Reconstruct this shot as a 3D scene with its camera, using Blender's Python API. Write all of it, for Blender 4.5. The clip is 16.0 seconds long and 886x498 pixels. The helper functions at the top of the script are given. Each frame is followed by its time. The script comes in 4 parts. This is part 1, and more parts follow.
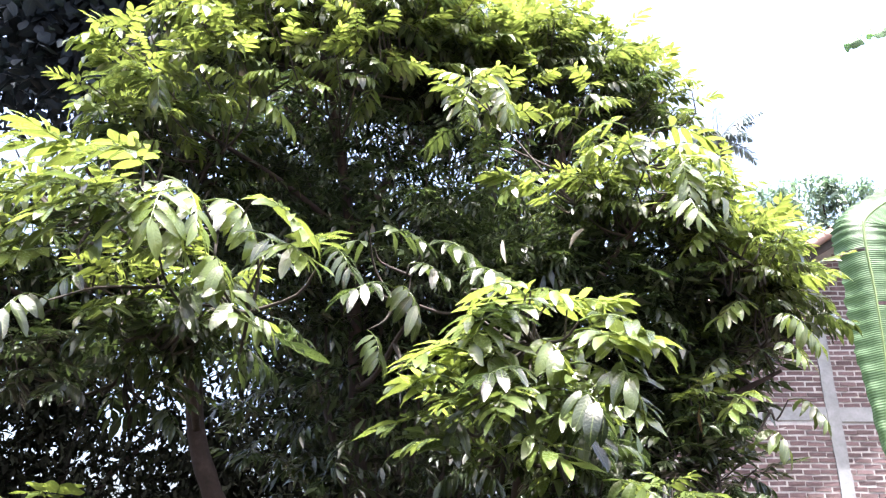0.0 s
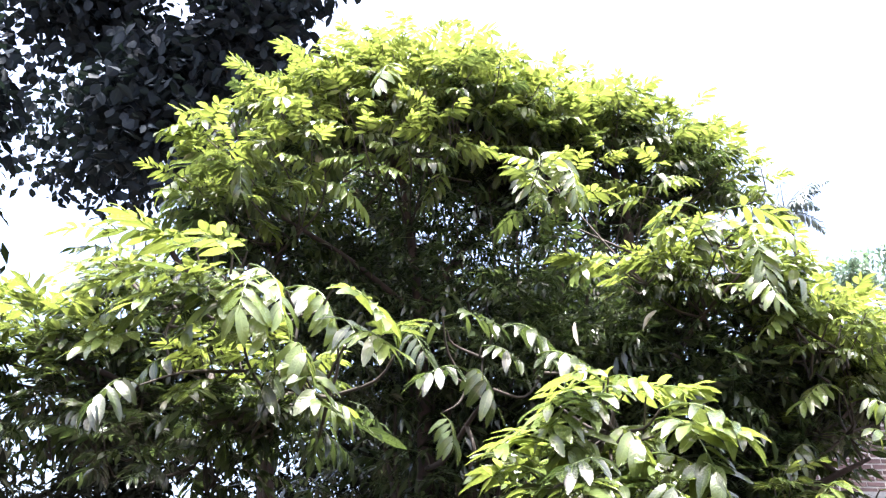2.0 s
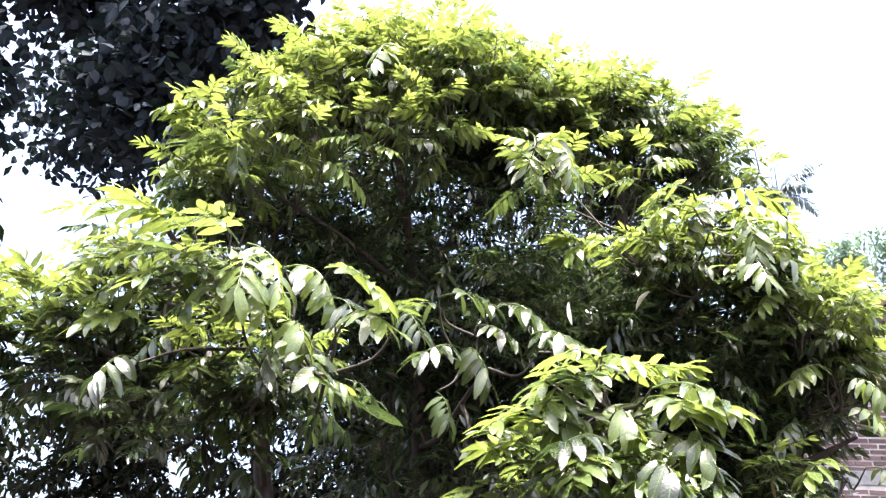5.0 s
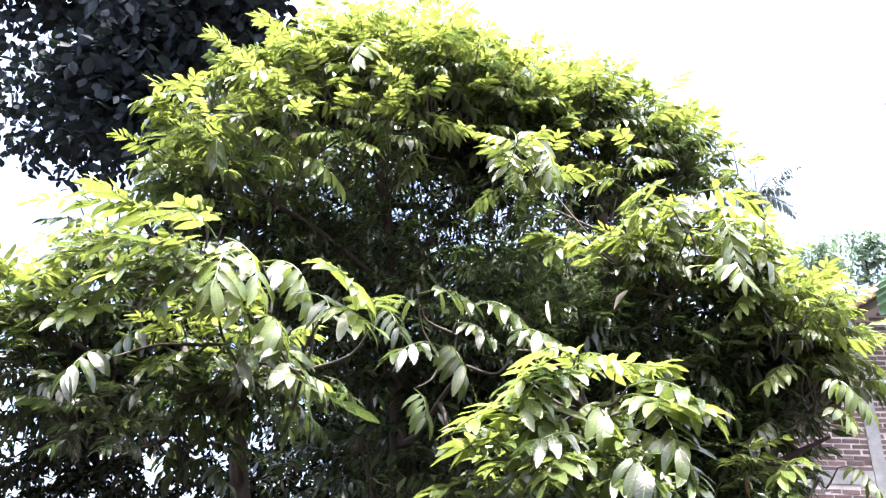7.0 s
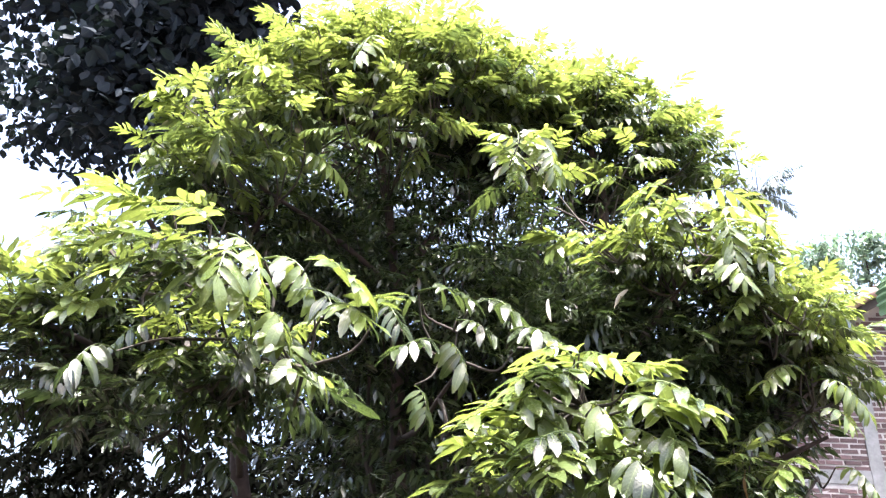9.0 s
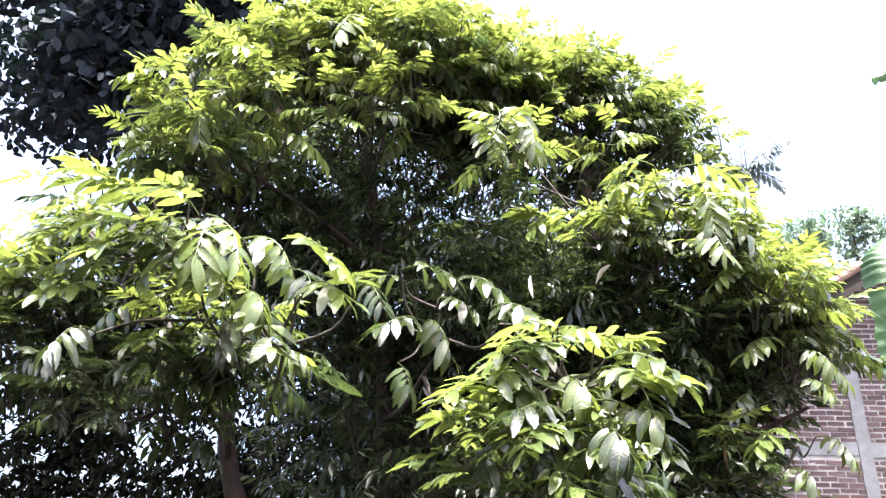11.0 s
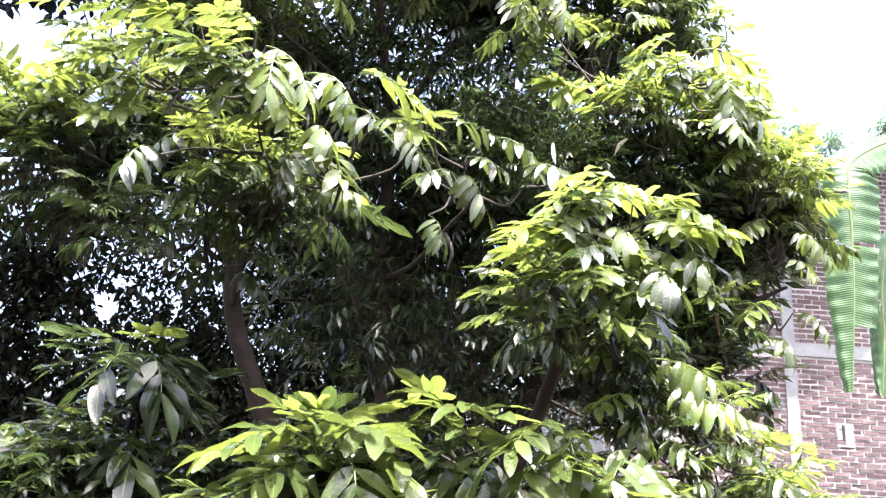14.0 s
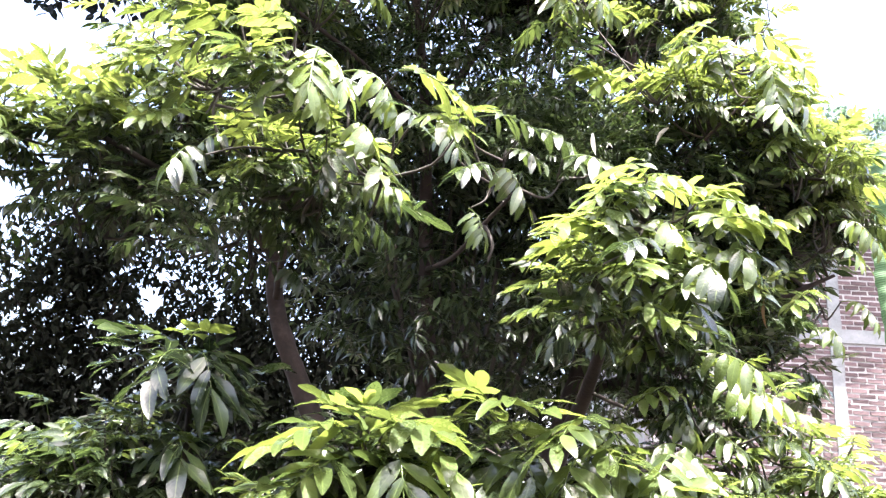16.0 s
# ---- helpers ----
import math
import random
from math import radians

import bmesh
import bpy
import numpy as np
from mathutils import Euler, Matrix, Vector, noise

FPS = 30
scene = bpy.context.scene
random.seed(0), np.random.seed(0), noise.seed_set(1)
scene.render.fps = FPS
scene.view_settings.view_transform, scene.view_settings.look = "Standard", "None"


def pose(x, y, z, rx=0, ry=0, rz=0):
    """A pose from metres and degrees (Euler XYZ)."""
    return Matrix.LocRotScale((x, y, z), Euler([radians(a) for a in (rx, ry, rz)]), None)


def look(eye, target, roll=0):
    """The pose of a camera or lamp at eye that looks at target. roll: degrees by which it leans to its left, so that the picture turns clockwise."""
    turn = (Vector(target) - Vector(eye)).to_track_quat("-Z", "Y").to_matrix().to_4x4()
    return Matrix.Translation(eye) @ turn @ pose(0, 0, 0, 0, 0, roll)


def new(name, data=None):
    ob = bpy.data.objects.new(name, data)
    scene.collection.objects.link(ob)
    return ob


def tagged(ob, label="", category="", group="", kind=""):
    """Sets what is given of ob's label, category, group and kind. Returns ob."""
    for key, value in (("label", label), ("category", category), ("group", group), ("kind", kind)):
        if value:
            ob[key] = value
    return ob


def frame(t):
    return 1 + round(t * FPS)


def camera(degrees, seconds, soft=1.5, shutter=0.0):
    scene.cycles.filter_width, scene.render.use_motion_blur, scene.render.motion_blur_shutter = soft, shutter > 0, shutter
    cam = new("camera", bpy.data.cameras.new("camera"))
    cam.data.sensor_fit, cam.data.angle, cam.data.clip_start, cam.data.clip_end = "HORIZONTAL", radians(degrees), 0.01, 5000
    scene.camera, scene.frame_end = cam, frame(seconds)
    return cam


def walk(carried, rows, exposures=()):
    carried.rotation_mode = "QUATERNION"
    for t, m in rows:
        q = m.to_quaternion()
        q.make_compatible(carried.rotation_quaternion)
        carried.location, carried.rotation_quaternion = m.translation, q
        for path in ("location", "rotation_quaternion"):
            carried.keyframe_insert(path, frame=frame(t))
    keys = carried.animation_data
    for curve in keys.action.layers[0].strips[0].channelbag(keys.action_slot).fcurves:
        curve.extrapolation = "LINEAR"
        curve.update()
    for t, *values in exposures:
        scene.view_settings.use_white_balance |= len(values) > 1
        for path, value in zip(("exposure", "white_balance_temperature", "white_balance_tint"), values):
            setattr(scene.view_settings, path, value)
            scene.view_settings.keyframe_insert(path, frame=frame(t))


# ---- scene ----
cam = camera(59.9, 16.0, soft=1.3)
PATH = [
    (0, (0.062, 0.122, 1.519), (0.015, 1.97, 2.283), 0.3),
    (0.5, (0.063, 0.119, 1.526), (0.01, 1.944, 2.344), -0.5),
    (1, (0.048, 0.101, 1.534), (-0.04, 1.898, 2.407), -0.5),
    (1.5, (0.033, 0.077, 1.546), (-0.091, 1.855, 2.455), 0.4),
    (2, (0.007, 0.064, 1.547), (-0.189, 1.825, 2.474), 2.2),
    (2.5, (0.007, 0.056, 1.548), (-0.209, 1.823, 2.459), 2.6),
    (3, (-0.009, 0.029, 1.553), (-0.267, 1.771, 2.501), 3.0),
    (3.5, (-0.008, 0.013, 1.547), (-0.259, 1.772, 2.466), 2.3),
    (4, (-0.002, 0.025, 1.541), (-0.206, 1.804, 2.431), 2.1),
    (6.3, (0.003, 0.043, 1.534), (-0.154, 1.832, 2.414), 2.4),
    (6.5, (0.004, 0.041, 1.536), (-0.137, 1.827, 2.424), 2.5),
    (7, (0.009, 0.046, 1.534), (-0.124, 1.837, 2.413), 2.2),
    (7.5, (0.015, 0.042, 1.538), (-0.117, 1.842, 2.399), 2.1),
    (8, (0.012, 0.036, 1.537), (-0.116, 1.835, 2.402), 2.7),
    (8.5, (0.003, 0.027, 1.539), (-0.147, 1.821, 2.408), 2.7),
    (9, (0.005, 0.033, 1.537), (-0.129, 1.83, 2.405), 2.8),
    (9.2, (0.006, 0.035, 1.536), (-0.133, 1.831, 2.4), 2.7),
    (11.3, (0.05, 0.032, 1.512), (-0.052, 1.86, 2.322), 1.2),
    (11.5, (0.051, 0.026, 1.502), (-0.048, 1.858, 2.298), 0.9),
    (12, (-0.006, 0.001, 1.463), (-0.07, 1.844, 2.238), 1.8),
    (12.5, (-0.132, 0.034, 1.46), (-0.092, 1.885, 2.215), 2.7),
    (13, (-0.261, 0.004, 1.399), (-0.192, 1.886, 2.072), 2.8),
    (13.5, (-0.317, -0.003, 1.37), (-0.253, 1.9, 1.983), 4.2),
    (14, (-0.332, 0.003, 1.326), (-0.267, 1.917, 1.903), 3.6),
    (14.5, (-0.332, 0.005, 1.338), (-0.27, 1.912, 1.938), 4.3),
    (15, (-0.368, 0.01, 1.332), (-0.397, 1.929, 1.896), 4.7),
    (15.5, (-0.345, 0.006, 1.337), (-0.383, 1.936, 1.86), 4.4),
    (16, (-0.349, -0.009, 1.34), (-0.377, 1.915, 1.884), 3.6),
]
walk(cam, [(t, look(eye, target, roll)) for t, eye, target, roll in PATH], [(0.0, 2.82, 6150, 12), (1.0, 2.97, 6150, 12), (3.5, 2.82, 6150, 12), (7.0, 2.97, 6150, 12), (9.0, 2.97, 6150, 12), (12.5, 2.82, 6150, 12), (14.0, 3.07, 6150, 12), (16.0, 3.27, 6150, 12)])

# ---- world, sun, exposure ----
SUN_DIR = Vector((0.08, -0.21, 0.95)).normalized()          # towards the sun
world = bpy.data.worlds.new("world")
scene.world = world
world.use_nodes = True
wn = world.node_tree.nodes
sky = wn.new("ShaderNodeTexSky")
sky.sky_type = "NISHITA"
sky.sun_disc = False
sky.sun_elevation = math.asin(SUN_DIR.z)
sky.sun_rotation = math.atan2(SUN_DIR.x, SUN_DIR.y)
sky.air_density, sky.dust_density, sky.ozone_density = 0.8, 8.0, 1.0
wn["Background"].inputs[1].default_value = 0.15
world.node_tree.links.new(sky.outputs[0], wn["Background"].inputs[0])
sun_data = bpy.data.lights.new("sun", "SUN")
sun_data.energy, sun_data.angle, sun_data.color = 3.5, radians(0.5), (1.0, 0.96, 0.90)
sun = new("sun", sun_data)
sun.matrix_world = look(SUN_DIR * 30, (0, 0, 0))


# ---- materials ----
def material(name):
    m = bpy.data.materials.new(name)
    m.use_nodes = True
    nt = m.node_tree
    return m, nt, nt.nodes["Principled BSDF"], nt.nodes["Material Output"]


def ramp(nt, fac, stops):
    r = nt.nodes.new("ShaderNodeValToRGB")
    els = r.color_ramp.elements
    while len(els) < len(stops):
        els.new(0.5)
    for e, (p, c) in zip(els, stops):
        e.position, e.color = p, (*c, 1)
    nt.links.new(fac, r.inputs[0])
    return r.outputs[0]


def noise_tex(nt, scale, detail=3.0, coord="Object"):
    tc = nt.nodes.new("ShaderNodeTexCoord")
    n = nt.nodes.new("ShaderNodeTexNoise")
    n.inputs["Scale"].default_value, n.inputs["Detail"].default_value = scale, detail
    nt.links.new(tc.outputs[coord], n.inputs["Vector"])
    return n.outputs["Fac"]


def math_node(nt, op, a, b=None):
    n = nt.nodes.new("ShaderNodeMath")
    n.operation = op
    for i, v in enumerate((a, b)):
        if v is None:
            continue
        if isinstance(v, (int, float)):
            n.inputs[i].default_value = v
        else:
            nt.links.new(v, n.inputs[i])
    return n.outputs[0]


def mix_rgb(nt, fac, a, b, blend="MIX"):
    n = nt.nodes.new("ShaderNodeMix")
    n.data_type, n.blend_type = "RGBA", blend
    for sock, v in ((n.inputs[0], fac), (n.inputs[6], a), (n.inputs[7], b)):
        if isinstance(v, (int, float)):
            sock.default_value = v
        elif isinstance(v, tuple):
            sock.default_value = (*v, 1)
        else:
            nt.links.new(v, sock)
    return n.outputs[2]


def bump(nt, bsdf, height, strength, distance):
    b = nt.nodes.new("ShaderNodeBump")
    b.inputs["Strength"].default_value, b.inputs["Distance"].default_value = strength, distance
    nt.links.new(height, b.inputs["Height"])
    nt.links.new(b.outputs[0], bsdf.inputs["Normal"])
    return b.outputs[0]


def leaf_material(name, old, young, through_old, through_young, rough=0.33, share=0.4, veins=9.0, vein_light=0.35, spread=0.5, gloss=0.9, ribs=0.08, wax=0.0):
    """Green leaf: glossy skin, light shining through, pale midrib and side veins, age from old (0) to young (1)."""
    m, nt, bsdf, out = material(name)
    L = nt.links
    age = nt.nodes.new("ShaderNodeAttribute")
    age.attribute_name = "age"
    geo = nt.nodes.new("ShaderNodeNewGeometry")
    info = nt.nodes.new("ShaderNodeObjectInfo")
    uv = nt.nodes.new("ShaderNodeUVMap")
    sep = nt.nodes.new("ShaderNodeSeparateXYZ")
    L.new(uv.outputs[0], sep.inputs[0])
    across = math_node(nt, "ABSOLUTE", math_node(nt, "SUBTRACT", sep.outputs[1], 0.5))      # 0 midrib, 0.5 edge
    rib = math_node(nt, "LESS_THAN", across, 0.035)
    slant = math_node(nt, "SUBTRACT", math_node(nt, "MULTIPLY", sep.outputs[0], veins), math_node(nt, "MULTIPLY", across, 3.2))
    wave = math_node(nt, "SINE", math_node(nt, "MULTIPLY", slant, 6.2832))
    vein = math_node(nt, "GREATER_THAN", wave, 0.93)
    rnd = math_node(nt, "FRACT", math_node(nt, "ADD", geo.outputs["Random Per Island"], info.outputs["Random"]))
    blotch = noise_tex(nt, 34.0, 3.0)
    vary = math_node(nt, "ADD", math_node(nt, "MULTIPLY", rnd, spread), math_node(nt, "MULTIPLY", blotch, 0.5))
    gain = math_node(nt, "ADD", vary, 0.75 - spread / 2)
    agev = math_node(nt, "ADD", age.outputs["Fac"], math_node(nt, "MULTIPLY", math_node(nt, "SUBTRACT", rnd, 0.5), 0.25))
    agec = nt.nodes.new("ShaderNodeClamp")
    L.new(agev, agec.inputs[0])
    # on the fruit tree and shrubs, age also carries painted sun and shade
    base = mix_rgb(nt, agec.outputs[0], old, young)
    grey = nt.nodes.new("ShaderNodeCombineColor")
    for i in range(3):
        L.new(gain, grey.inputs[i])
    base = mix_rgb(nt, 1.0, base, grey.outputs[0], "MULTIPLY")
    pale = math_node(nt, "MULTIPLY", math_node(nt, "MAXIMUM", rib, math_node(nt, "MULTIPLY", vein, 0.18)), vein_light)
    base = mix_rgb(nt, pale, base, (0.32, 0.42, 0.12))
    L.new(base, bsdf.inputs["Base Color"])
    rr = math_node(nt, "ADD", math_node(nt, "ADD", math_node(nt, "MULTIPLY", blotch, 0.22), rough - 0.19), math_node(nt, "MULTIPLY", rnd, 0.16))
    L.new(rr, bsdf.inputs["Roughness"])
    bsdf.inputs["Specular IOR Level"].default_value = gloss
    bsdf.inputs["Coat Weight"].default_value, bsdf.inputs["Coat Roughness"].default_value = wax, 0.14
    nrm = bump(nt, bsdf, math_node(nt, "ADD", math_node(nt, "MULTIPLY", wave, ribs), math_node(nt, "MULTIPLY", blotch, 0.8)), 0.3, 0.004)
    tr = nt.nodes.new("ShaderNodeBsdfTranslucent")
    tcol = mix_rgb(nt, agec.outputs[0], through_old, through_young)
    tcol = mix_rgb(nt, 1.0, tcol, grey.outputs[0], "MULTIPLY")
    L.new(tcol, tr.inputs[0])
    L.new(nrm, tr.inputs["Normal"])
    mx = nt.nodes.new("ShaderNodeMixShader")
    mx.inputs[0].default_value = share
    L.new(bsdf.outputs[0], mx.inputs[1])
    L.new(tr.outputs[0], mx.inputs[2])
    L.new(mx.outputs[0], out.inputs[0])
    return m


def rough_material(name, stops, scale, rough=0.85, relief=0.4, depth=0.01, per_object=0.0, fine=6.0):
    """Bark, brick, concrete, soil: two scales of mottling and a rough relief."""
    m, nt, bsdf, out = material(name)
    a, b = noise_tex(nt, scale, 5.0), noise_tex(nt, scale * fine, 4.0)
    f = math_node(nt, "ADD", math_node(nt, "MULTIPLY", a, 0.65), math_node(nt, "MULTIPLY", b, 0.35))
    col = ramp(nt, f, stops)
    if per_object:
        info = nt.nodes.new("ShaderNodeObjectInfo")
        geo = nt.nodes.new("ShaderNodeNewGeometry")
        rnd = math_node(nt, "FRACT", math_node(nt, "ADD", info.outputs["Random"], geo.outputs["Random Per Island"]))
        g = math_node(nt, "ADD", math_node(nt, "MULTIPLY", rnd, per_object), 1.0 - per_object / 2)
        c = nt.nodes.new("ShaderNodeCombineColor")
        for i in range(3):
            nt.links.new(g, c.inputs[i])
        col = mix_rgb(nt, 1.0, col, c.outputs[0], "MULTIPLY")
    nt.links.new(col, bsdf.inputs["Base Color"])
    bsdf.inputs["Roughness"].default_value = rough
    bump(nt, bsdf, f, relief, depth)
    return m


# the old-leaf colour is darkened further to stand for shade within the crown
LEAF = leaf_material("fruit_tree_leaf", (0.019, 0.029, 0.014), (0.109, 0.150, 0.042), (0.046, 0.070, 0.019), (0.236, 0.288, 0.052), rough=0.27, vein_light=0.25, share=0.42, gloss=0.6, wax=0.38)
# near-black base: the thicket's shade is put into the leaf colour
SHADED_LEAF = leaf_material("shaded_thicket_leaf", (0.010, 0.010, 0.008), (0.015, 0.018, 0.012), (0.012, 0.018, 0.008), (0.03, 0.06, 0.01), rough=0.6, share=0.1, gloss=0.0, vein_light=0.03)
# blue-black base stands for the backlit side and a bluish veil
SHADED_BROAD_LEAF = leaf_material("shaded_oval_leaf", (0.013, 0.018, 0.026), (0.019, 0.027, 0.034), (0.012, 0.02, 0.018), (0.03, 0.055, 0.025), rough=0.6, share=0.12, gloss=0.06, vein_light=0.03)
# pale bluish green: distance haze is painted into this leaf colour
HAZED_FAR_LEAF = leaf_material("hazed_far_leaf", (0.12, 0.185, 0.14), (0.18, 0.26, 0.19), (0.12, 0.19, 0.10), (0.19, 0.28, 0.14), rough=0.5, share=0.35)
DRY_LEAF = leaf_material("dry_leaf", (0.22, 0.12, 0.055), (0.30, 0.18, 0.07), (0.25, 0.12, 0.04), (0.3, 0.18, 0.05), rough=0.6, share=0.25)
PALE_LEAF = leaf_material("pale_dry_leaf", (0.50, 0.46, 0.38), (0.58, 0.54, 0.44), (0.3, 0.2, 0.12), (0.3, 0.2, 0.1), rough=0.5, share=0.2)
BANANA = leaf_material("banana_leaf", (0.06, 0.115, 0.05), (0.10, 0.165, 0.075), (0.08, 0.17, 0.05), (0.12, 0.23, 0.07), rough=0.42, share=0.3, veins=190.0, vein_light=0.12, spread=0.1, ribs=1.2, gloss=0.45)
# grey-blue tint of the fronds is painted haze
HAZED_PALM = leaf_material("hazed_palm_leaf", (0.11, 0.14, 0.155), (0.15, 0.19, 0.19), (0.08, 0.11, 0.09), (0.1, 0.14, 0.09), rough=0.4, share=0.25)
BARK = rough_material("bark", [(0.3, (0.012, 0.008, 0.006)), (0.55, (0.029, 0.018, 0.014)), (0.75, (0.062, 0.042, 0.033))], 9.0, 0.9, 0.8, 0.012)
TWIG = rough_material("twig_bark", [(0.3, (0.014, 0.010, 0.007)), (0.7, (0.038, 0.027, 0.018))], 30.0, 0.8, 0.4, 0.003)
BRICK = rough_material("brick", [(0.25, (0.05, 0.031, 0.033)), (0.5, (0.098, 0.063, 0.064)), (0.75, (0.185, 0.132, 0.130))], 7.0, 0.92, 0.6, 0.006, per_object=0.55)
MORTAR = rough_material("mortar", [(0.3, (0.27, 0.255, 0.25)), (0.7, (0.45, 0.43, 0.415))], 8.0, 0.95, 0.6, 0.008)
CONCRETE = rough_material("concrete", [(0.3, (0.15, 0.155, 0.16)), (0.7, (0.27, 0.275, 0.28))], 5.0, 0.9, 0.5, 0.006)
TERRACOTTA = rough_material("terracotta", [(0.3, (0.20, 0.125, 0.105)), (0.6, (0.32, 0.22, 0.185)), (0.8, (0.40, 0.32, 0.28))], 6.0, 0.85, 0.4, 0.006, per_object=0.5)
PLASTER = rough_material("pale_plaster", [(0.3, (0.52, 0.55, 0.60)), (0.7, (0.66, 0.69, 0.73))], 3.0, 0.9, 0.3, 0.005)
SOIL = rough_material("soil", [(0.3, (0.024, 0.018, 0.012)), (0.55, (0.046, 0.036, 0.024)), (0.8, (0.034, 0.046, 0.018))], 1.2, 0.95, 0.8, 0.03, fine=14.0)
MIDRIB = rough_material("banana_midrib", [(0.3, (0.09, 0.15, 0.05)), (0.7, (0.16, 0.22, 0.08))], 8.0, 0.5, 0.2, 0.004)
PSEUDOSTEM = rough_material("banana_stem", [(0.3, (0.10, 0.14, 0.05)), (0.6, (0.22, 0.26, 0.10)), (0.8, (0.20, 0.12, 0.06))], 5.0, 0.6, 0.3, 0.01)


# ---- mesh helpers ----
rng = np.random.default_rng(7)


class Geo:
    """Quads gathered into one mesh, with a leaf map and an age."""

    def __init__(self):
        self.v, self.f, self.uv, self.age, self.n = [], [], [], [], 0

    def add(self, v, f, uv=None, age=0.0):
        v, f = np.asarray(v, float), np.asarray(f, int)
        self.v.append(v)
        self.f.append(f + self.n)
        self.uv.append(np.full((len(v), 2), 0.3) if uv is None else uv)
        self.age.append(np.full(len(v), age) if np.isscalar(age) else age)
        self.n += len(v)

    def packed(self):
        return np.concatenate(self.v), np.concatenate(self.f), np.concatenate(self.uv), np.concatenate(self.age)

    def put(self, packed, m, age=0.0):
        v, f, uv, a = packed
        m = np.array(m)
        self.add(v @ m[:3, :3].T + m[:3, 3], f, uv, np.clip(a + age, 0, 1))

    def mesh(self, name, mat, smooth=True):
        v, f, uv, age = self.packed()
        me = bpy.data.meshes.new(name)
        me.vertices.add(len(v))
        me.vertices.foreach_set("co", v.ravel())
        me.loops.add(f.size)
        me.loops.foreach_set("vertex_index", f.ravel().astype(np.int32))
        me.polygons.add(len(f))
        me.polygons.foreach_set("loop_start", np.arange(0, f.size, 4, dtype=np.int32))
        me.polygons.foreach_set("use_smooth", np.full(len(f), smooth))
        layer = me.uv_layers.new(name="UVMap")
        layer.data.foreach_set("uv", uv[f.ravel()].ravel())
        at = me.attributes.new("age", "FLOAT", "POINT")
        at.data.foreach_set("value", age)
        me.materials.append(mat)
        me.update()
        me.validate()
        return me


def part(name, geo, mat, parent=None, label="", smooth=True, kind=""):
    data = geo.mesh(name, mat, smooth) if isinstance(geo, Geo) else geo
    ob = new(name, data)
    ob.parent = parent
    return tagged(ob, label, kind=kind)


def thing(name, label, category, group="", kind="", at=(0, 0, 0)):
    ob = new(name)
    ob.location = at
    ob.empty_display_size = 0.2
    return tagged(ob, label, category, group, kind)


def smooth_line(points, n):
    """A rounded line through the points (Catmull-Rom)."""
    p = np.array(points, float)
    p = np.vstack([2 * p[0] - p[1], p, 2 * p[-1] - p[-2]])
    out = []
    for s in np.linspace(0, len(p) - 3 - 1e-6, n):
        i = int(s)
        t = s - i
        a, b, c, d = p[i:i + 4]
        out.append(0.5 * (2 * b + (c - a) * t + (2 * a - 5 * b + 4 * c - d) * t * t + (3 * b - a - 3 * c + d) * t ** 3))
    return np.array(out)


def tube(geo, line, radii, sides=8, knots=0.0, age=0.0):
    line = np.asarray(line, float)
    n = len(line)
    radii = np.interp(np.linspace(0, 1, n), np.linspace(0, 1, len(radii)), radii)
    tan = np.gradient(line, axis=0)
    tan /= np.linalg.norm(tan, axis=1)[:, None] + 1e-9
    ref = np.array([0.31, 0.87, 0.38])
    a = np.cross(tan, ref)
    a /= np.linalg.norm(a, axis=1)[:, None] + 1e-9
    b = np.cross(tan, a)
    ang = np.arange(sides) * 2 * np.pi / sides
    rr = radii[:, None] * (1 + knots * rng.normal(size=(n, sides)))
    v = line[:, None, :] + rr[..., None] * (np.cos(ang)[None, :, None] * a[:, None, :] + np.sin(ang)[None, :, None] * b[:, None, :])
    idx = np.arange(n * sides).reshape(n, sides)
    q = np.stack([idx[:-1], np.roll(idx[:-1], -1, 1), np.roll(idx[1:], -1, 1), idx[1:]], -1).reshape(-1, 4)
    geo.add(v.reshape(-1, 3), q, age=age)


def box(geo, lo, hi, jitter=0.0):
    lo, hi = np.array(lo, float), np.array(hi, float)
    v = np.array([[(lo, hi)[(i >> k) & 1][k] for k in range(3)] for i in range(8)])
    if jitter:
        v = v + rng.uniform(-jitter, jitter, v.shape)
    geo.add(v, [(0, 2, 3, 1), (4, 5, 7, 6), (0, 1, 5, 4), (2, 6, 7, 3), (0, 4, 6, 2), (1, 3, 7, 5)])


def blade(length, width, droop, fold, segs, tip=0.85, wave=0.12, r=rng):
    """One leaf blade along +x, upper side +z: two halves folded along the midrib, drooping towards the tip."""
    t = np.linspace(0, 1, segs + 1)
    w = 0.5 * width * np.sin(np.pi * np.clip(t, 0.012, 0.988) ** tip) ** 0.6
    ang = -droop * t ** 1.2
    step = length / segs
    x = np.concatenate([[0], np.cumsum(np.cos(ang[:-1]) * step)])
    z = np.concatenate([[0], np.cumsum(np.sin(ang[:-1]) * step)])
    ph = r.uniform(0, 6.3)
    up = np.sin(fold) * w
    wob = wave * w * np.sin(t * 9 + ph)
    side = np.cos(fold) * w
    v = np.concatenate([np.stack([x, side, z + up + wob], 1), np.stack([x, 0 * x, z], 1), np.stack([x, -side, z + up - wob * 0.7], 1)])
    n = segs + 1
    i = np.arange(segs)
    f = np.concatenate([np.stack([i, i + n, i + n + 1, i + 1], 1), np.stack([i + n, i + 2 * n, i + 2 * n + 1, i + n + 1], 1)])
    uv = np.concatenate([np.stack([t, 0 * t], 1), np.stack([t, 0 * t + 0.5], 1), np.stack([t, 0 * t + 1], 1)])
    return v, f, uv, np.zeros(len(v))


